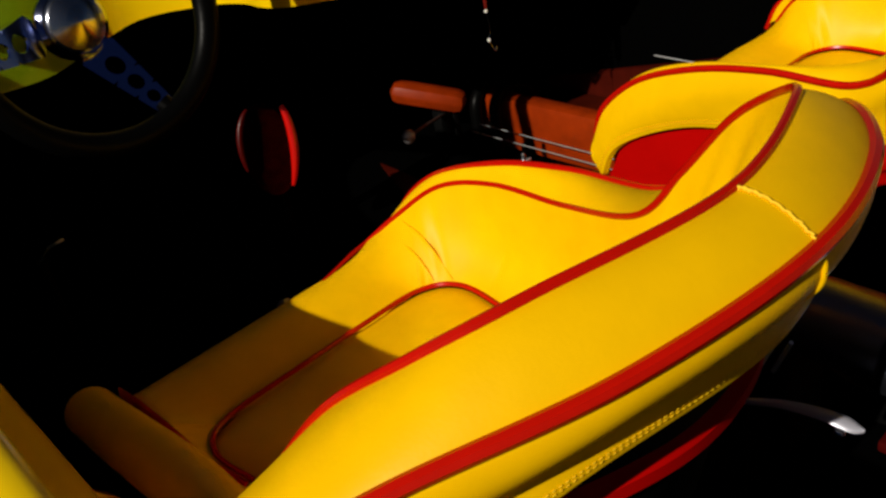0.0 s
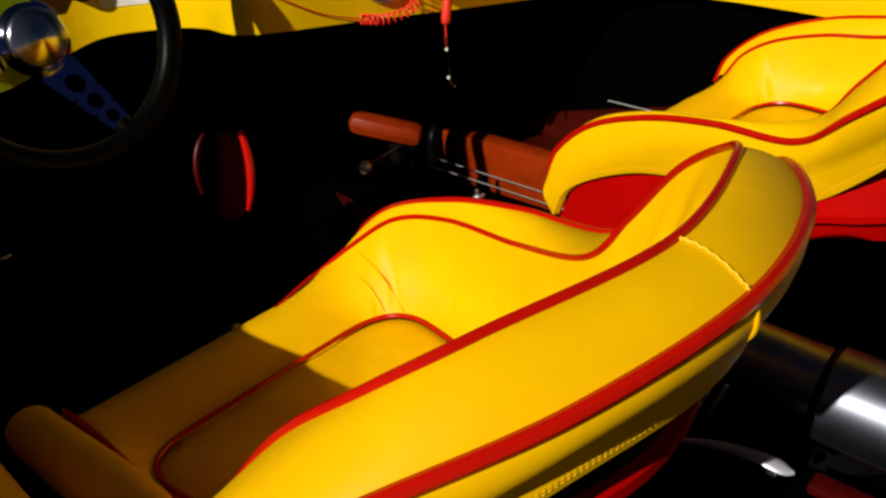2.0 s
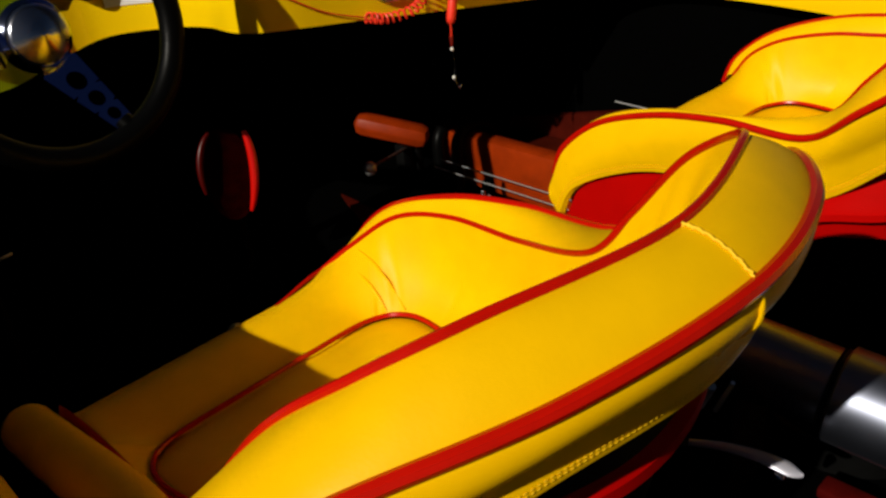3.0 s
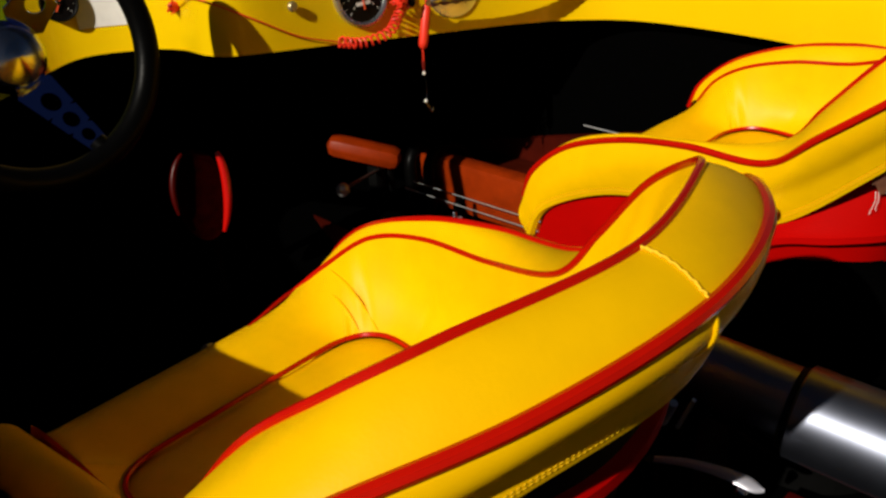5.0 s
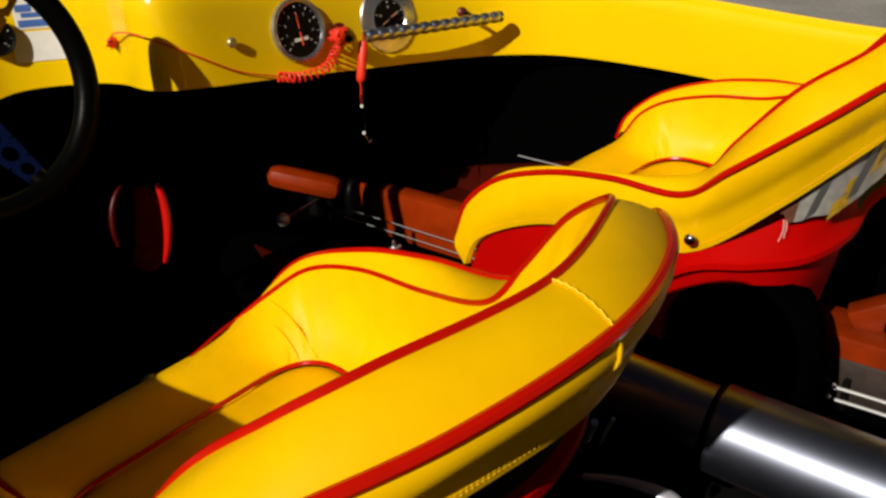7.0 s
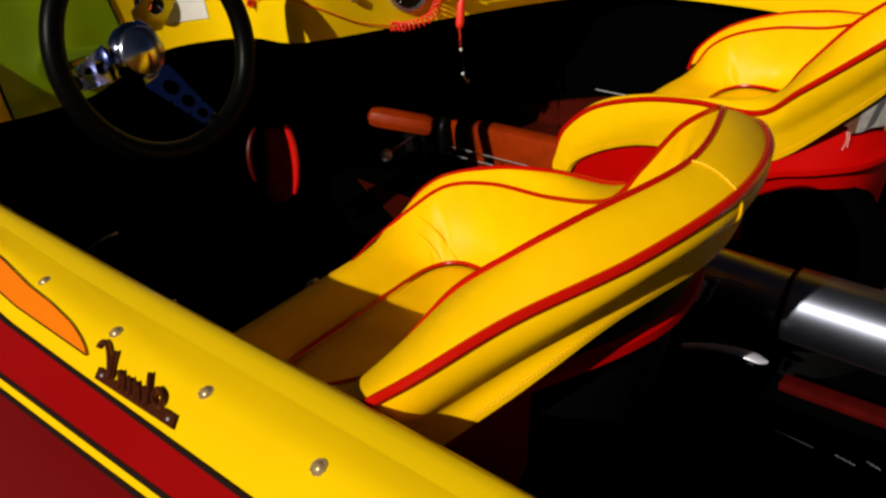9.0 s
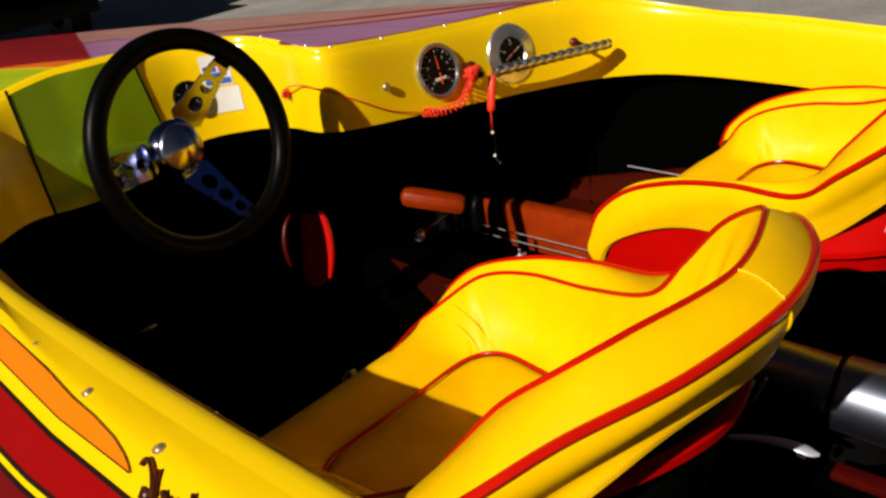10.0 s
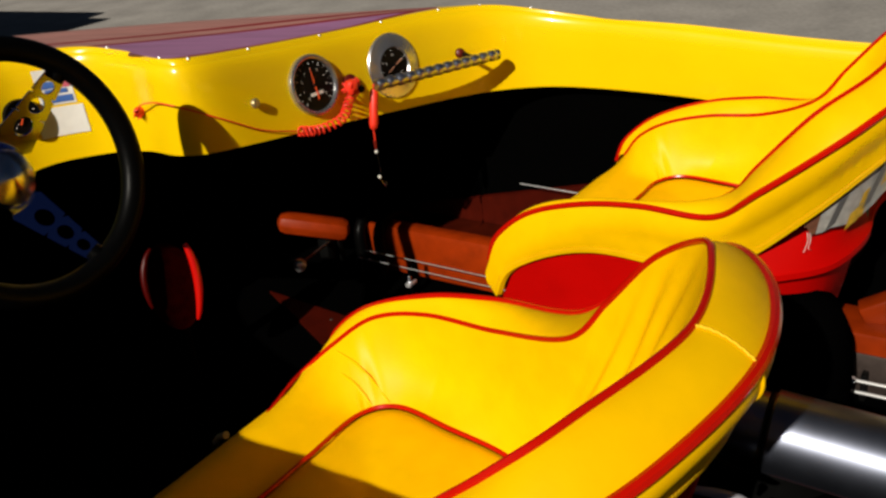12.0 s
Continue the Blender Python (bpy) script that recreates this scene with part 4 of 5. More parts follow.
# ---- steering wheel ----
wheel = thing("steering_wheel", "three-spoke chrome steering wheel with black rim", "steering wheel")
WC, WN = Vector((-0.222, 0.071, 1.358)), Vector((0.981, 0.054, 0.187)).normalized()
WR = Vector((0, 0, 1)).cross(WN).normalized()
WU = WN.cross(WR).normalized()
wheel.matrix_basis = Matrix.Identity(4)
place = lambda r, u, n: WC + WR * r + WU * u + WN * n
part("rim", tube([place(0.1660 * math.cos(a), 0.1660 * math.sin(a), 0) for a in np.linspace(0, 2 * math.pi, 97)[:-1]], 0.0172, 18, closed=True), BLACK_RUBBER, wheel, "black padded rim")
HUB_N = -0.070
for a0 in (45, -70, 184):
    d = Vector((math.cos(radians(a0)), math.sin(radians(a0))))
    e = Vector((-d.y, d.x))
    # a tapered plate with three round holes, made as rings of quads round each hole
    holes = [(0.078, 0.0125), (0.108, 0.0105), (0.134, 0.0085)]
    bm = bmesh.new()
    cuts = [0.045, 0.093, 0.1215, 0.150]
    wid = lambda s: 0.030 - 0.150 * (s - 0.045)
    nn = lambda s: HUB_N + (s - 0.045) / 0.105 * 0.060
    for (hc, hr), s0, s1 in zip(holes, cuts, cuts[1:]):
        ring = 24
        inner_v, outer_v = [], []
        for j in range(ring):
            a = 2 * math.pi * j / ring
            ca, sa = math.cos(a), math.sin(a)
            scale = min(((s1 - hc) if ca > 0 else (hc - s0)) / max(abs(ca), 1e-6), wid(hc) / max(abs(sa), 1e-6))
            so, to = hc + ca * scale, sa * scale
            to = max(-wid(so), min(wid(so), to)) if abs(abs(sa) * scale - wid(hc)) > 1e-6 else math.copysign(wid(so), sa)
            si, ti = hc + hr * ca, hr * sa
            inner_v.append(bm.verts.new(place(d.x * si + e.x * ti, d.y * si + e.y * ti, nn(si))))
            outer_v.append(bm.verts.new(place(d.x * so + e.x * to, d.y * so + e.y * to, nn(so))))
        for j in range(ring):
            bm.faces.new((inner_v[j], inner_v[(j + 1) % ring], outer_v[(j + 1) % ring], outer_v[j]))
    bmesh.ops.remove_doubles(bm, verts=bm.verts, dist=0.0004)
    ob = part("spoke", bm, SKY_CHROME, wheel, "drilled chrome spoke", smooth=False)
    thick(ob, 0.004, 0.0)
    part("spoke_root", tube([place(d.x * s, d.y * s, nn(s)) for s in (0.146, 0.158)], 0.014, 10), BLACK_RUBBER, ob)
hubm = along(place(0.005, -0.004, HUB_N - 0.012), place(0.005, -0.004, HUB_N + 1))
hub = part("hub", turned([(0, -0.002), (0.045, 0.0), (0.049, 0.004), (0.049, 0.012), (0.045, 0.016), (0.042, 0.020)], 40, hubm), HUB_CHROME, wheel)
part("horn_cap", turned([(0.041, 0.016), (0.041, 0.025), (0.039, 0.029), (0.0365, 0.031), (0.018, 0.038), (0.004, 0.0430), (0, 0.0434)], 40, hubm), CAP_CHROME, hub, "polished chrome cap")
part("column", turned([(0.026, -0.34), (0.026, -0.03), (0.034, -0.028), (0.036, -0.004)], 28, hubm), CHROME, wheel, "chrome steering column")


# ---- cockpit floor fittings ----
def beam(name, a, b, w, h, mat, label, bevel=0.008):
    """A timber from a to b, top face at their height."""
    t = thing(name, label, "timber")
    a, b = Vector(a), Vector(b)
    d = (b - a)
    bm = block((d.length, w, h), (0, 0, 0), bevel)
    m = Matrix.Translation((a + b) / 2 - Vector((0, 0, h / 2))) @ d.to_track_quat("X", "Z").to_matrix().to_4x4()
    bmesh.ops.transform(bm, matrix=m, verts=bm.verts)
    part("plank", bm, mat, t)
    return t


beam("stringer", (-0.47, 0.955, 0.880), (0.448, 0.955, 0.877), 0.05, 0.125, WOOD, "orange varnished timber stringer on black floor", 0.014)
beam("timber_block", (-0.604, 0.808, 0.934), (-0.472, 0.912, 0.886), 0.062, 0.050, WOOD, "orange varnished timber block ahead of the stringer", 0.022)
part("packing", block((0.030, 0.030, 0.10), (-0.520, 0.872, 0.800), 0.003), BLACK_PAINT, bpy.data.objects["timber_block"], "black packing piece")
t = thing("loose_plank", "dark red-brown varnished plank lying on black floor", "plank")
bm = bmesh.new()
low, top = ([bm.verts.new((x, y, z)) for x, y in ((-0.600, 0.733), (-0.30, 0.712), (0.10, 0.690), (0.10, 0.500), (-0.20, 0.556))] for z in (0.7495, 0.7570))
bm.faces.new(low[::-1])
bm.faces.new(top)
for k in range(5):
    bm.faces.new((low[k], low[(k + 1) % 5], top[(k + 1) % 5], top[k]))
part("board", bm, RED_WOOD, t, smooth=False)
for x, y in ((-0.36, 0.690), (-0.05, 0.670)):
    part("screw", turned([(0, 0.0012), (0.003, 0.001), (0.004, 0)], 10, Matrix.Translation((x, y, 0.757))), DARK_METAL, t)
t = thing("floor_board", "brown varnished plywood floor board", "floor board")
part("board", block((0.62, 0.19, 0.012), (-0.06, 1.085, 0.800), 0.003), DARK_WOOD, t)
part("batten", block((0.60, 0.03, 0.046), (-0.06, 1.085, 0.771), 0.003), DARK_WOOD, t)
bm = loft([[Vector((x, y, z)) for y, z in ((1.176, 0.806), (1.166, 0.806), (1.166, 0.870 + 0.23 * (x + 0.27)), (1.176, 0.872 + 0.23 * (x + 0.27)))] for x in (-0.45, -0.30, -0.15, 0.0, 0.20)], close_u=True)
part("side_board", bm, RED_WOOD, t, "red-brown board along the side", smooth=False)

# black tubes added in place of the shadow bars that cross the timber
hose = thing("black_hoses", "black tubes standing in for shadow bars across the orange timber", "hose")
for x in (-0.448, -0.388):
    part("hose", tube(spline([(x, 1.08, 0.78), (x, 1.02, 0.87), (x + 0.005, 0.955, 0.893), (x + 0.01, 0.91, 0.868), (x + 0.015, 0.90, 0.80), (x + 0.02, 0.89, 0.757)], 8), 0.014, 10), BLACK_RUBBER, hose)

rods = thing("control_rods", "pair of thin steel control rods along timber", "control rod")
for y, z in ((0.885, 0.830), (0.858, 0.824)):
    part("rod", tube([(-0.41, y, z), (0.35, y - 0.01, z)], 0.0011, 8), ALLOY, rods)
part("clamp", block((0.014, 0.030, 0.010), (-0.255, 0.856, 0.786), 0.003), ALLOY, rods, "bright steel clamp")
part("clamp_bolt", turned([(0.005, 0), (0.005, 0.012), (0.003, 0.016), (0, 0.016)], 8, Matrix.Translation((-0.256, 0.854, 0.790))), STEEL, rods, "bright clamp bolt")
for x in (-0.385, -0.26, 0.30):
    part("stand", block((0.010, 0.030, 0.074), (x, 0.874, 0.7860), 0.002), BLACK_CARPET, rods)

gear = thing("shift_lever", "short shift lever with bright ball knob", "lever")
part("shaft", tube([(-0.515, 0.895, 0.84), (-0.461, 0.722, 0.858)], 0.0035, 10), DARK_METAL, gear)
part("ball", turned([(0, -0.016), (0.009, -0.013), (0.0145, -0.006), (0.0145, 0.006), (0.009, 0.013), (0, 0.016)], 20, Matrix.Translation((-0.461, 0.722, 0.858))), ALLOY, gear, "polished ball knob")
part("mount", block((0.024, 0.020, 0.09), (-0.515, 0.905, 0.795), 0.004), BLACK_PAINT, gear)

hoop = thing("red_hoop", "oval glossy red hoop around a black dish", "hoop")
HC = Vector((-0.440, 0.372, 0.985))
HN = Vector((0.78, -0.50, 0.37)).normalized()
HR = Vector((0, 0, 1)).cross(HN).normalized()
HU = HN.cross(HR).normalized()
oval = lambda a, k=1.0, d=0.0: HC + HR * (0.006 + 0.049 * k * math.cos(a)) + HU * (0.088 * k * math.sin(a)) + HN * d
RED_LACQUER = material("red_lacquer", (0.50, 0.004, 0.002), 0.14, coat=0.6)
# one red hoop: its lit and shaded sides each get their own red
part("bright_side", tube([HC + HR * (0.017 + 0.036 * math.cos(a) + 0.011 * math.sin(a)) + HU * (0.098 * math.sin(a) - 0.004) for a in np.linspace(radians(-46), radians(52), 30)], lambda w: 0.0088 * max(0.15, math.sin(math.pi * (0.10 + 0.85 * (1 - w)))) ** 0.5, 12), RED_LACQUER, hoop, "lit red side of the hoop")
part("dull_side", tube([oval(a) for a in np.linspace(radians(115), radians(200), 24)], lambda w: 0.0065 * max(0.12, math.sin(math.pi * (0.06 + 0.88 * w))) ** 0.6, 12), material("shaded_red_lacquer", (0.05, 0.0005, 0.0003), 0.3, spec=0.15), hoop, "shaded side of the hoop, in a darkened red")
part("dish", loft([[oval(a, k, d) for a in np.linspace(0, 2 * math.pi, 41)] for k, d in ((0.97, 0.0), (0.85, -0.015), (0.5, -0.028), (0.01, -0.033))]), material("dark_red_lacquer", (0.007, 0.0002, 0.0001), 0.6, spec=0.0, grain=0.5, grain_scale=40), hoop, "black dish")
part("stalk", tube([oval(0, 0, -0.05), HC + Vector((-0.05, 0.03, -0.10)), Vector((-0.49, 0.40, 0.752))], 0.016, 12), BLACK_PAINT, hoop, "black stand")

t = thing("side_rod", "thin grey rod along the cockpit side", "rod")
part("rod", tube([(-0.112, 1.13, 0.942), (0.45, 1.12, 0.93)], 0.0015, 8), ALLOY, t)
for x in (0.10, 0.4):
    part("clip", block((0.012, 0.065, 0.014), (x, 1.145, 0.942), 0.002), BLACK_PAINT, t)

pedal = thing("throttle_pedal", "small grey metal pedal on a thin wire rod", "pedal")
bm = bmesh.new()
block((0.046, 0.014, 0.004), (0, 0, 0), 0.0015, bm=bm)
bmesh.ops.transform(bm, matrix=pose(-0.335, -0.056, 1.046, 0, -25, 8), verts=bm.verts)
part("pad", bm, GREY_PLASTIC, pedal, "worn grey pad")
part("wire_rod", tube(spline([(-0.350, -0.056, 1.038), (-0.410, -0.056, 1.008), (-0.475, -0.056, 0.968)], 4), 0.0008, 6), GREY_PLASTIC, pedal, "thin pale wire rod")
part("stem", tube([(-0.475, -0.056, 0.968), (-0.50, -0.056, 0.752)], 0.008, 8), BLACK_PAINT, pedal, "black stem")
catch = thing("seat_catch", "small bright catch on the front of the seat slide", "catch")
part("tongue", tube(spline([(-0.006, 0.096, 0.966), (0.008, 0.097, 0.980), (0.024, 0.098, 0.988)], 4), lambda w: 0.003 + 0.0025 * w, 8), ALLOY, catch)
part("base", tube([(-0.004, 0.096, 0.964), (0.050, 0.098, 0.752)], 0.006, 8), BLACK_PAINT, catch, "black slide arm")

# ---- drive line and machinery aft of the seats ----
drive = thing("drive_housing", "polished steel drive shaft housing along boat", "drive shaft")
PX = lambda x: Vector((x, 0.432 + 0.10 * (x - 0.66), 0.980 - 0.105 * (x - 0.66)))
part("front_tube", turned([(0.030, 0.0), (0.046, 0.003), (0.047, 0.1415)], 44, along(PX(0.515), PX(2))), TUBE_STEEL, drive)
part("collar", turned([(0.046, 0.0), (0.0484, 0.0008), (0.0484, 0.0042), (0.044, 0.005)], 44, along(PX(0.6575), PX(2))), BLACK_PAINT, drive, "dark collar")
part("main_tube", turned([(0.048, 0.0), (0.0535, 0.003), (0.054, 0.30), (0.054, 1.2)], 44, along(PX(0.662), PX(2))), TUBE_STEEL, drive)
for x in (0.56, 1.5):
    part("saddle", block((0.03, 0.09, 0.16), (x, PX(x).y, PX(x).z - 0.115), 0.006), BLACK_PAINT, drive)
part("u_joint", block((0.05, 0.05, 0.05), (0.49, 0.432, 0.98), 0.010), BLACK_PAINT, drive)

dome = thing("engine_cover", "matt black rounded engine cover between seats", "cover")
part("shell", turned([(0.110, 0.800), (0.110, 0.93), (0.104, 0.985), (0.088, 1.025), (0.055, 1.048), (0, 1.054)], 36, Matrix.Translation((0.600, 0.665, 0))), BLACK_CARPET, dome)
part("base_ring", turned([(0.098, 0.752), (0.116, 0.754), (0.116, 0.798), (0.109, 0.801)], 36, Matrix.Translation((0.600, 0.665, 0))), BLACK_PAINT, dome, "black base ring")

handle = thing("control_lever", "bright chrome lever with rounded tip", "lever")
blade = spline([(0.563, 0.305, 0.945), (0.600, 0.314, 0.953), (0.640, 0.322, 0.954), (0.677, 0.329, 0.947)], 8)
rows = []
for j, c in enumerate(blade):
    w = j / (len(blade) - 1)
    half = 0.0040 + 0.0055 * w - 0.008 * max(0.0, (w - 0.85) / 0.15) ** 2
    across = Vector((-0.35, 0.90, 0.25)).normalized() * half
    lift = Vector((0.15, -0.2, 1)).normalized()
    rows.append([c - across, c - across * 0.6 + lift * 0.0025, c + lift * 0.0035, c + across * 0.6 + lift * 0.0025, c + across, c - lift * 0.002])
SATIN_BLADE = material("satin_blade", (0.42, 0.42, 0.49), 0.34, 0.3, rough_var=0.08)
part("arm", loft(rows, close_u=True), SATIN_BLADE, handle)
part("tip", turned([(0, -0.015), (0.003, -0.014), (0.0045, -0.008), (0.0065, 0.001), (0.0060, 0.006), (0.003, 0.008), (0, 0.008)], 16, along((0.655, 0.318, 0.938), (0.672, 0.330, 0.980))), CHROME, handle, "polished knob at the tip")
part("post", tube([(0.560, 0.304, 0.75), (0.560, 0.304, 0.944)], 0.007, 10), BLACK_PAINT, handle)

t = thing("red_rail", "red painted engine rail on black floor", "rail")
part("rail", block((0.235, 0.030, 0.016), (0.760, 0.481, 0.797), 0.004), material("dull_red_paint", (0.06, 0.0015, 0.001), 0.7, spec=0.05, grain=0.3, grain_scale=40, dirt=0.3), t)
part("footing", block((0.21, 0.016, 0.042), (0.760, 0.481, 0.770), 0.002), BLACK_CARPET, t)

bearer = thing("engine_bearer", "orange varnished timber engine bearer beside the drive housing", "timber")
part("plank", block((1.15, 0.095, 0.112), (1.025, 0.9325, 0.812), 0.006), WOOD, bearer)
part("cleat", block((0.090, 0.040, 0.052), bevel=0.006, m=pose(0, 0, 0, 0, -28, 14), at=(0.712, 0.952, 0.888)), WOOD, bearer, "sloping varnished cleat")
part("cleat_bolt", turned([(0.009, 0), (0.009, 0.006), (0.005, 0.010), (0, 0.011)], 6, along((0.742, 0.930, 0.902), (0.75, 0.80, 0.96))), ALLOY, bearer, "bright nut")
plate = thing("bolted_plate", "dull steel plate bolted to the timber engine bearer", "plate")
part("sheet", block((0.25, 0.004, 0.078), (0.683, 0.8825, 0.793), 0.0015), DARK_METAL, plate)
for x, z in ((0.775, 0.812), (0.772, 0.768)):
    part("washer", turned([(0.014, 0), (0.014, 0.002), (0.009, 0.0025)], 18, along((x, 0.8805, z), (x, 0.0, z))), DARK_METAL, plate, "flat washer")
    part("bolt", turned([(0.0075, 0.002), (0.0075, 0.007), (0.004, 0.010), (0, 0.0105)], 6, along((x, 0.8805, z), (x, 0.0, z))), ALLOY, plate, "hexagon bolt head")
t = thing("brake_lines", "two thin bright steel pipes along the timber bearer", "pipe")
for x0, x1, z in ((0.660, 0.885, 0.791), (0.654, 0.862, 0.768)):
    pipe = part("pipe", tube(spline([(x0, 0.860, z), ((x0 + x1) / 2, 0.861, z + 0.0015), (x1, 0.860, z)], 6), 0.0030, 8), ALLOY, t)
    part("union_nut", turned([(0.0050, 0), (0.0062, 0.002), (0.0062, 0.014), (0.0040, 0.018)], 6, along((x0 + 0.006, 0.860, z), (x1, 0.860, z))), STEEL, pipe, "bright union nut")
part("joint_block", block((0.016, 0.012, 0.034), (0.664, 0.868, 0.780), 0.002), DARK_METAL, t)
for x in (0.696, 0.84):
    part("saddle", block((0.010, 0.020, 0.052), (x, 0.872, 0.776), 0.002), BLACK_PAINT, t)
t = thing("hose_clip", "white plastic pipe clip with a blue metal band", "clip")
part("clip_body", block((0.034, 0.020, 0.082), (0.912, 0.873, 0.806), 0.004), WHITE, t)
part("band", turned([(0.015, -0.016), (0.0165, -0.014), (0.0165, 0.014), (0.015, 0.016)], 20, Matrix.Translation((0.912, 0.865, 0.803)) @ pose(0, 0, 0, 0, 90)), BLUE, t, "blue metal band")

# battery in its tray
battery = thing("battery", "pale grey battery with yellow top on timber", "battery")
part("case", block((0.26, 0.165, 0.165), (0.872, 1.040, 0.9685), 0.016, segments=3), GREY_PLASTIC, battery)
for j in range(3):
    part("cell", turned([(0.042, 0.889), (0.042, 1.048)], 24, Matrix.Translation((0.79 + 0.083 * j, 0.998, 0))), GREY_PLASTIC, battery)
part("top", block((0.264, 0.170, 0.030), (0.872, 1.040, 1.064), 0.012, segments=3), YELLOW_PLASTIC, battery, "yellow plastic lid")
for x in (0.80, 0.95):
    part("terminal", turned([(0.017, 1.079), (0.017, 1.085), (0.010, 1.086), (0.010, 1.108), (0, 1.109)], 20, Matrix.Translation((x, 1.030, 0))), BLACK_PAINT, battery)
part("cable_clamp", block((0.095, 0.030, 0.006), (0.752, 1.030, 1.086), 0.002), STEEL, battery, "steel hold-down strap")
part("strap_end", turned([(0, -0.012), (0.010, -0.011), (0.011, 0.011), (0, 0.012)], 16, along((0.706, 1.030, 1.084), (0.706, 1.2, 1.084))), CHROME, battery, "rolled bright end of the strap")
part("cable_lug", block((0.040, 0.024, 0.016), (0.838, 0.992, 1.088), 0.004), ALLOY, battery, "cable lug")
part("label", block((0.05, 0.03, 0.002), (0.85, 0.985, 1.0805), 0.0005), WHITE, battery)
tray = thing("battery_tray", "black battery tray on the timber stringer", "tray")
part("tray", block((0.30, 0.20, 0.017), (0.872, 1.030, 0.8770), 0.003), BLACK_PAINT, tray)
part("tray_leg", block((0.28, 0.05, 0.118), (0.872, 1.09, 0.812), 0.003), BLACK_PAINT, tray)

# bright bits of hardware on the dark floor
for (x, y, l) in ((0.70, 0.395, 0.06), (0.775, 0.392, 0.03), (0.81, 0.403, 0.02), (0.905, 0.405, 0.03)):
    t = thing("floor_bolt", "bright bolt head on dark floor", "bolt", group="floor hardware")
    part("bolt", tube([(x - l / 2, y, 0.775), (x + l / 2, y - 0.004, 0.773)], 0.0020, 8), STEEL, t)
    part("clip", block((0.012, 0.012, 0.024), (x, y, 0.762), 0.002), BLACK_PAINT, t)
for a, b, r in (((0.674, 0.141, 1.178), (0.660, 0.150, 1.147), 0.0034), ((0.683, 0.156, 1.176), (0.668, 0.160, 1.139), 0.0019)):
    part("trim_clip", tube([a, b], r, 8), ALLOY, driver_seat, "bright metal clip on the seat back")

# passenger seat back: printed panel and loose thread
DECAL = material("scuffed_panel", (0.46, 0.45, 0.42), 0.3, grain=0.3, grain_scale=60, dirt=0.3)
DECAL_GREY = material("grey_print", (0.10, 0.10, 0.10), 0.4)
decal = thing("number_panel", "white printed panel on the seat back, torn edge", "panel")
HALF = [(x, -v, z) for x, v, z in HEM[6:]]
def on_back(a, drop):
    """On the passenger seat's shell just under the skirt: a along the hem, drop below it."""
    h = spline([PASSENGER @ Vector(q) for q in HALF], 10)
    s = a * (len(h) - 1)
    k = min(int(s), len(h) - 2)
    q = h[k].lerp(h[k + 1], s - k)
    o = Vector((q.x - 0.442, q.y - 0.889, 0)).normalized()
    return q - o * (0.010 + 0.31 * drop) - Vector((0, 0, drop))
panel_drop = lambda a: 0.052 + 0.050 * min(1.0, a / 5) - 0.030 * max(0.0, (a - 9) / 3) + 0.002 * math.sin(2.1 * a)
part("sheet", loft([[on_back(0.305 + 0.52 * a / 12, -0.004 + panel_drop(a) * b / 5) for b in range(6)] for a in range(13)]), DECAL, decal)
for a0, a1, d0, d1 in ((0.395, 0.430, 0.000, 0.060), (0.560, 0.600, 0.000, 0.080), (0.655, 0.680, 0.030, 0.055)):
    part("print_bar", loft([[on_back(a0 + (a1 - a0) * a / 3 - 0.035 * b / 4, d0 + (d1 - d0) * b / 4) + Vector((0.0015, -0.0015, 0.0008)) for b in range(5)] for a in range(4)]), DECAL_GREY, decal)
DECAL_YELLOW = material("yellow_print", (0.70, 0.42, 0.02), 0.45, grain=0.4, grain_scale=90)
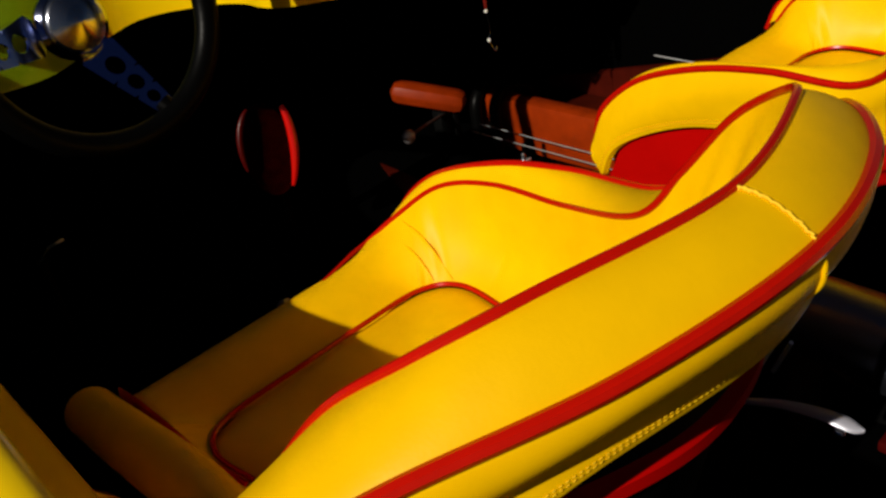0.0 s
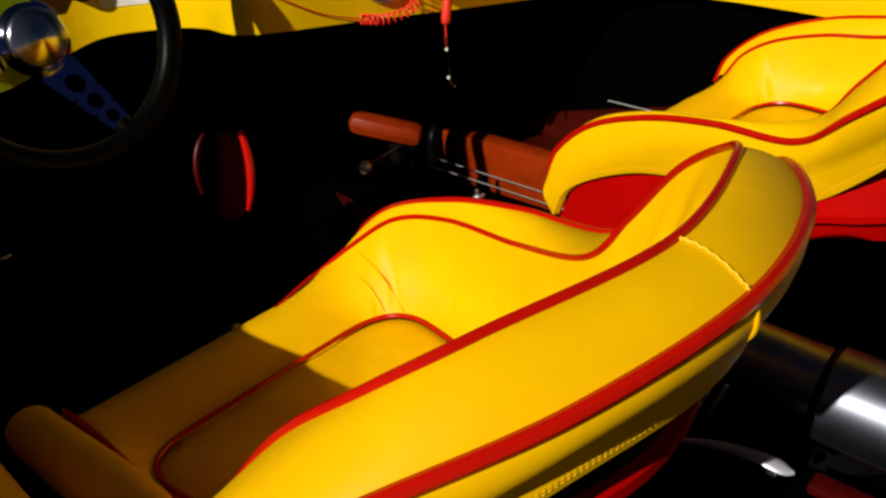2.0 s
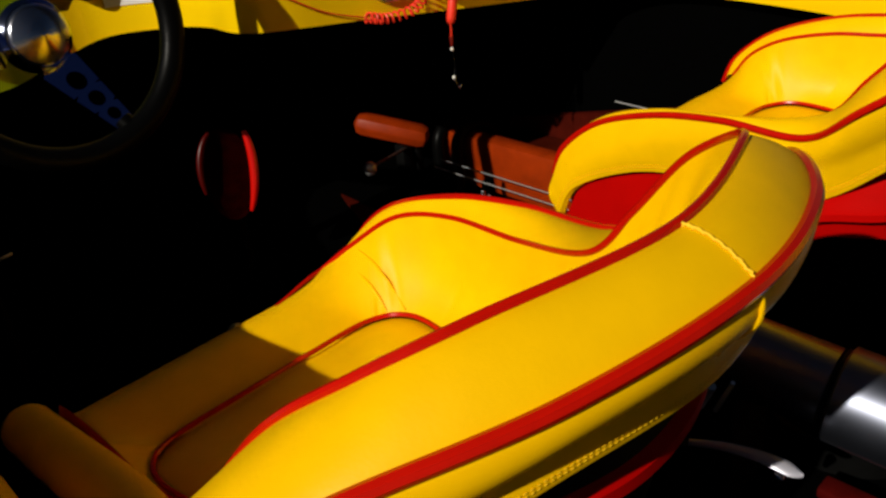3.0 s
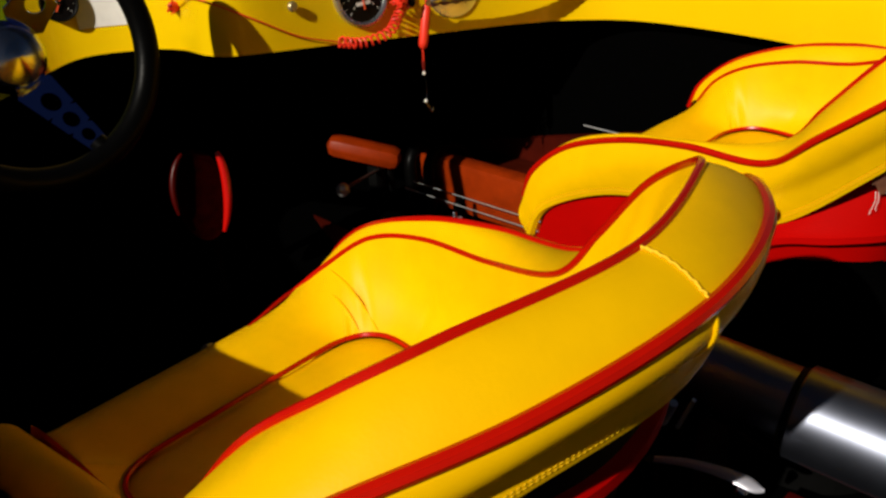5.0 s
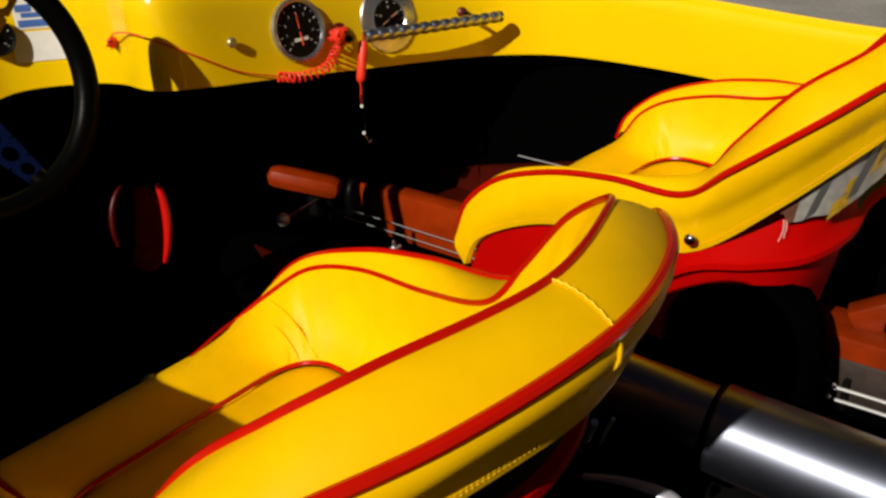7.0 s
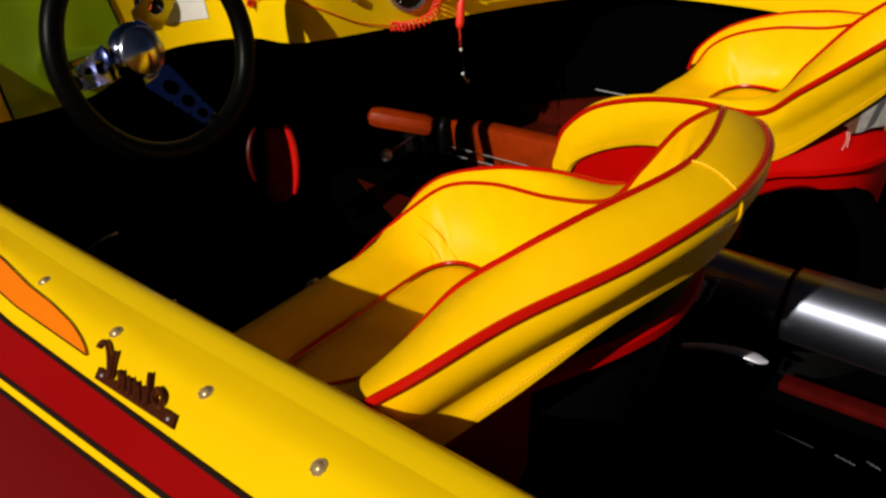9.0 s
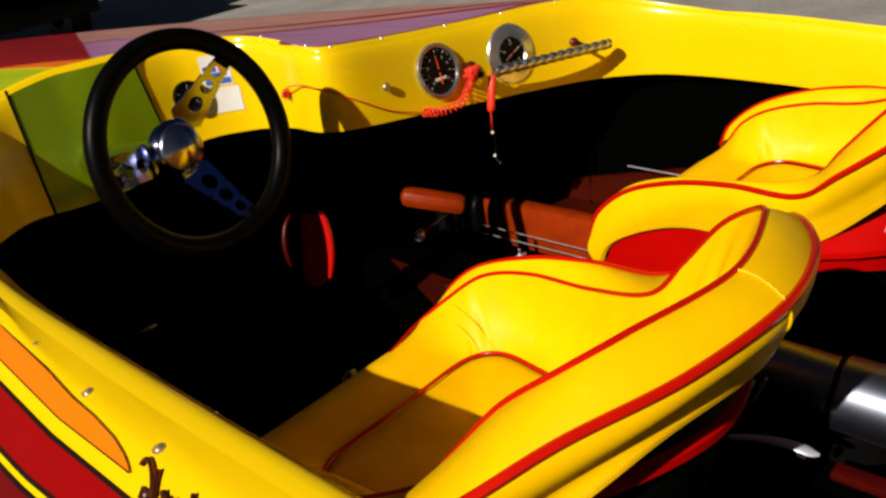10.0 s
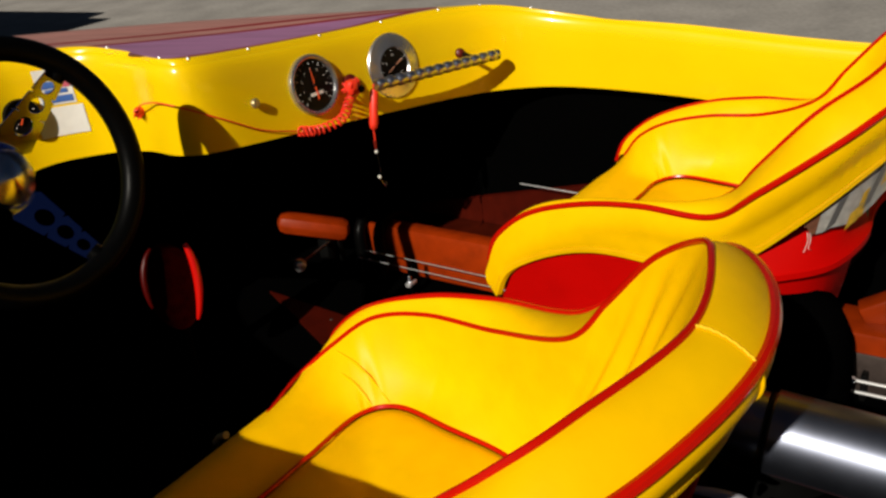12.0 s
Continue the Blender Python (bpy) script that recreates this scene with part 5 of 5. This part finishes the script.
for a0, a1, d0, d1 in ((0.465, 0.545, 0.068, 0.096), (0.600, 0.650, 0.006, 0.066), (0.500, 0.530, 0.045, 0.066)):
    part("yellow_patch", loft([[on_back(a0 + (a1 - a0) * a / 5, d0 + (d1 - d0) * b / 4 + 0.003 * math.sin(3 * a)) + Vector((0.001, -0.001, 0.0006)) for b in range(5)] for a in range(6)]), DECAL_YELLOW, decal)
TORN = material("torn_backing", (0.16, 0.06, 0.03), 0.7, grain=0.4, grain_scale=80)
part("torn_edge", loft([[on_back(0.262 + 0.06 * a / 6, 0.0 + (0.020 + 0.035 * a / 6 + 0.004 * math.sin(5 * a)) * b / 4) - Vector((0.0, 0.0, 0.001)) for b in range(5)] for a in range(7)]), TORN, decal, "torn brown edge of the panel")
t = thing("loose_thread", "frayed pale thread hanging from seat cover", "thread")
for j in range(2):
    q = on_back(0.275 + 0.011 * j, 0.032 + 0.004 * j) + Vector((0.003, -0.003, 0))
    part("strand", tube(spline([q, q + Vector((0.002, -0.003, -0.010)), q + Vector((0.000, -0.003, -0.020)), q + Vector((-0.003 + 0.004 * j, -0.002, -0.030 + 0.006 * j))], 5), 0.0004, 4), WHITE, t)

# ---- beyond the bow: tail of a parked black truck ----
truck = thing("black_truck", "rear corner of a parked black truck", "truck")
part("tail", block((3.2, 1.7, 0.85), (-8.85, 2.35, GROUND + 0.90), 0.08, segments=3), BLACK_PAINT, truck)
part("bumper", block((0.22, 1.72, 0.2), (-7.17, 2.35, GROUND + 0.42), 0.05, segments=3), BLACK_RUBBER, truck, "black rubber bumper")
part("tailgate", block((0.40, 1.66, 0.05), (-7.06, 2.35, GROUND + 1.10), 0.015), BLACK_PAINT, truck, "lowered black tailgate")
for y in (1.65, 3.08):
    part("tyre", turned([(0.18, -0.1), (0.33, -0.1), (0.36, -0.06), (0.36, 0.06), (0.33, 0.1), (0.18, 0.1)], 32, Matrix.Translation((-7.62, y, GROUND + 0.36)) @ pose(0, 0, 0, 90)), BLACK_RUBBER, truck)
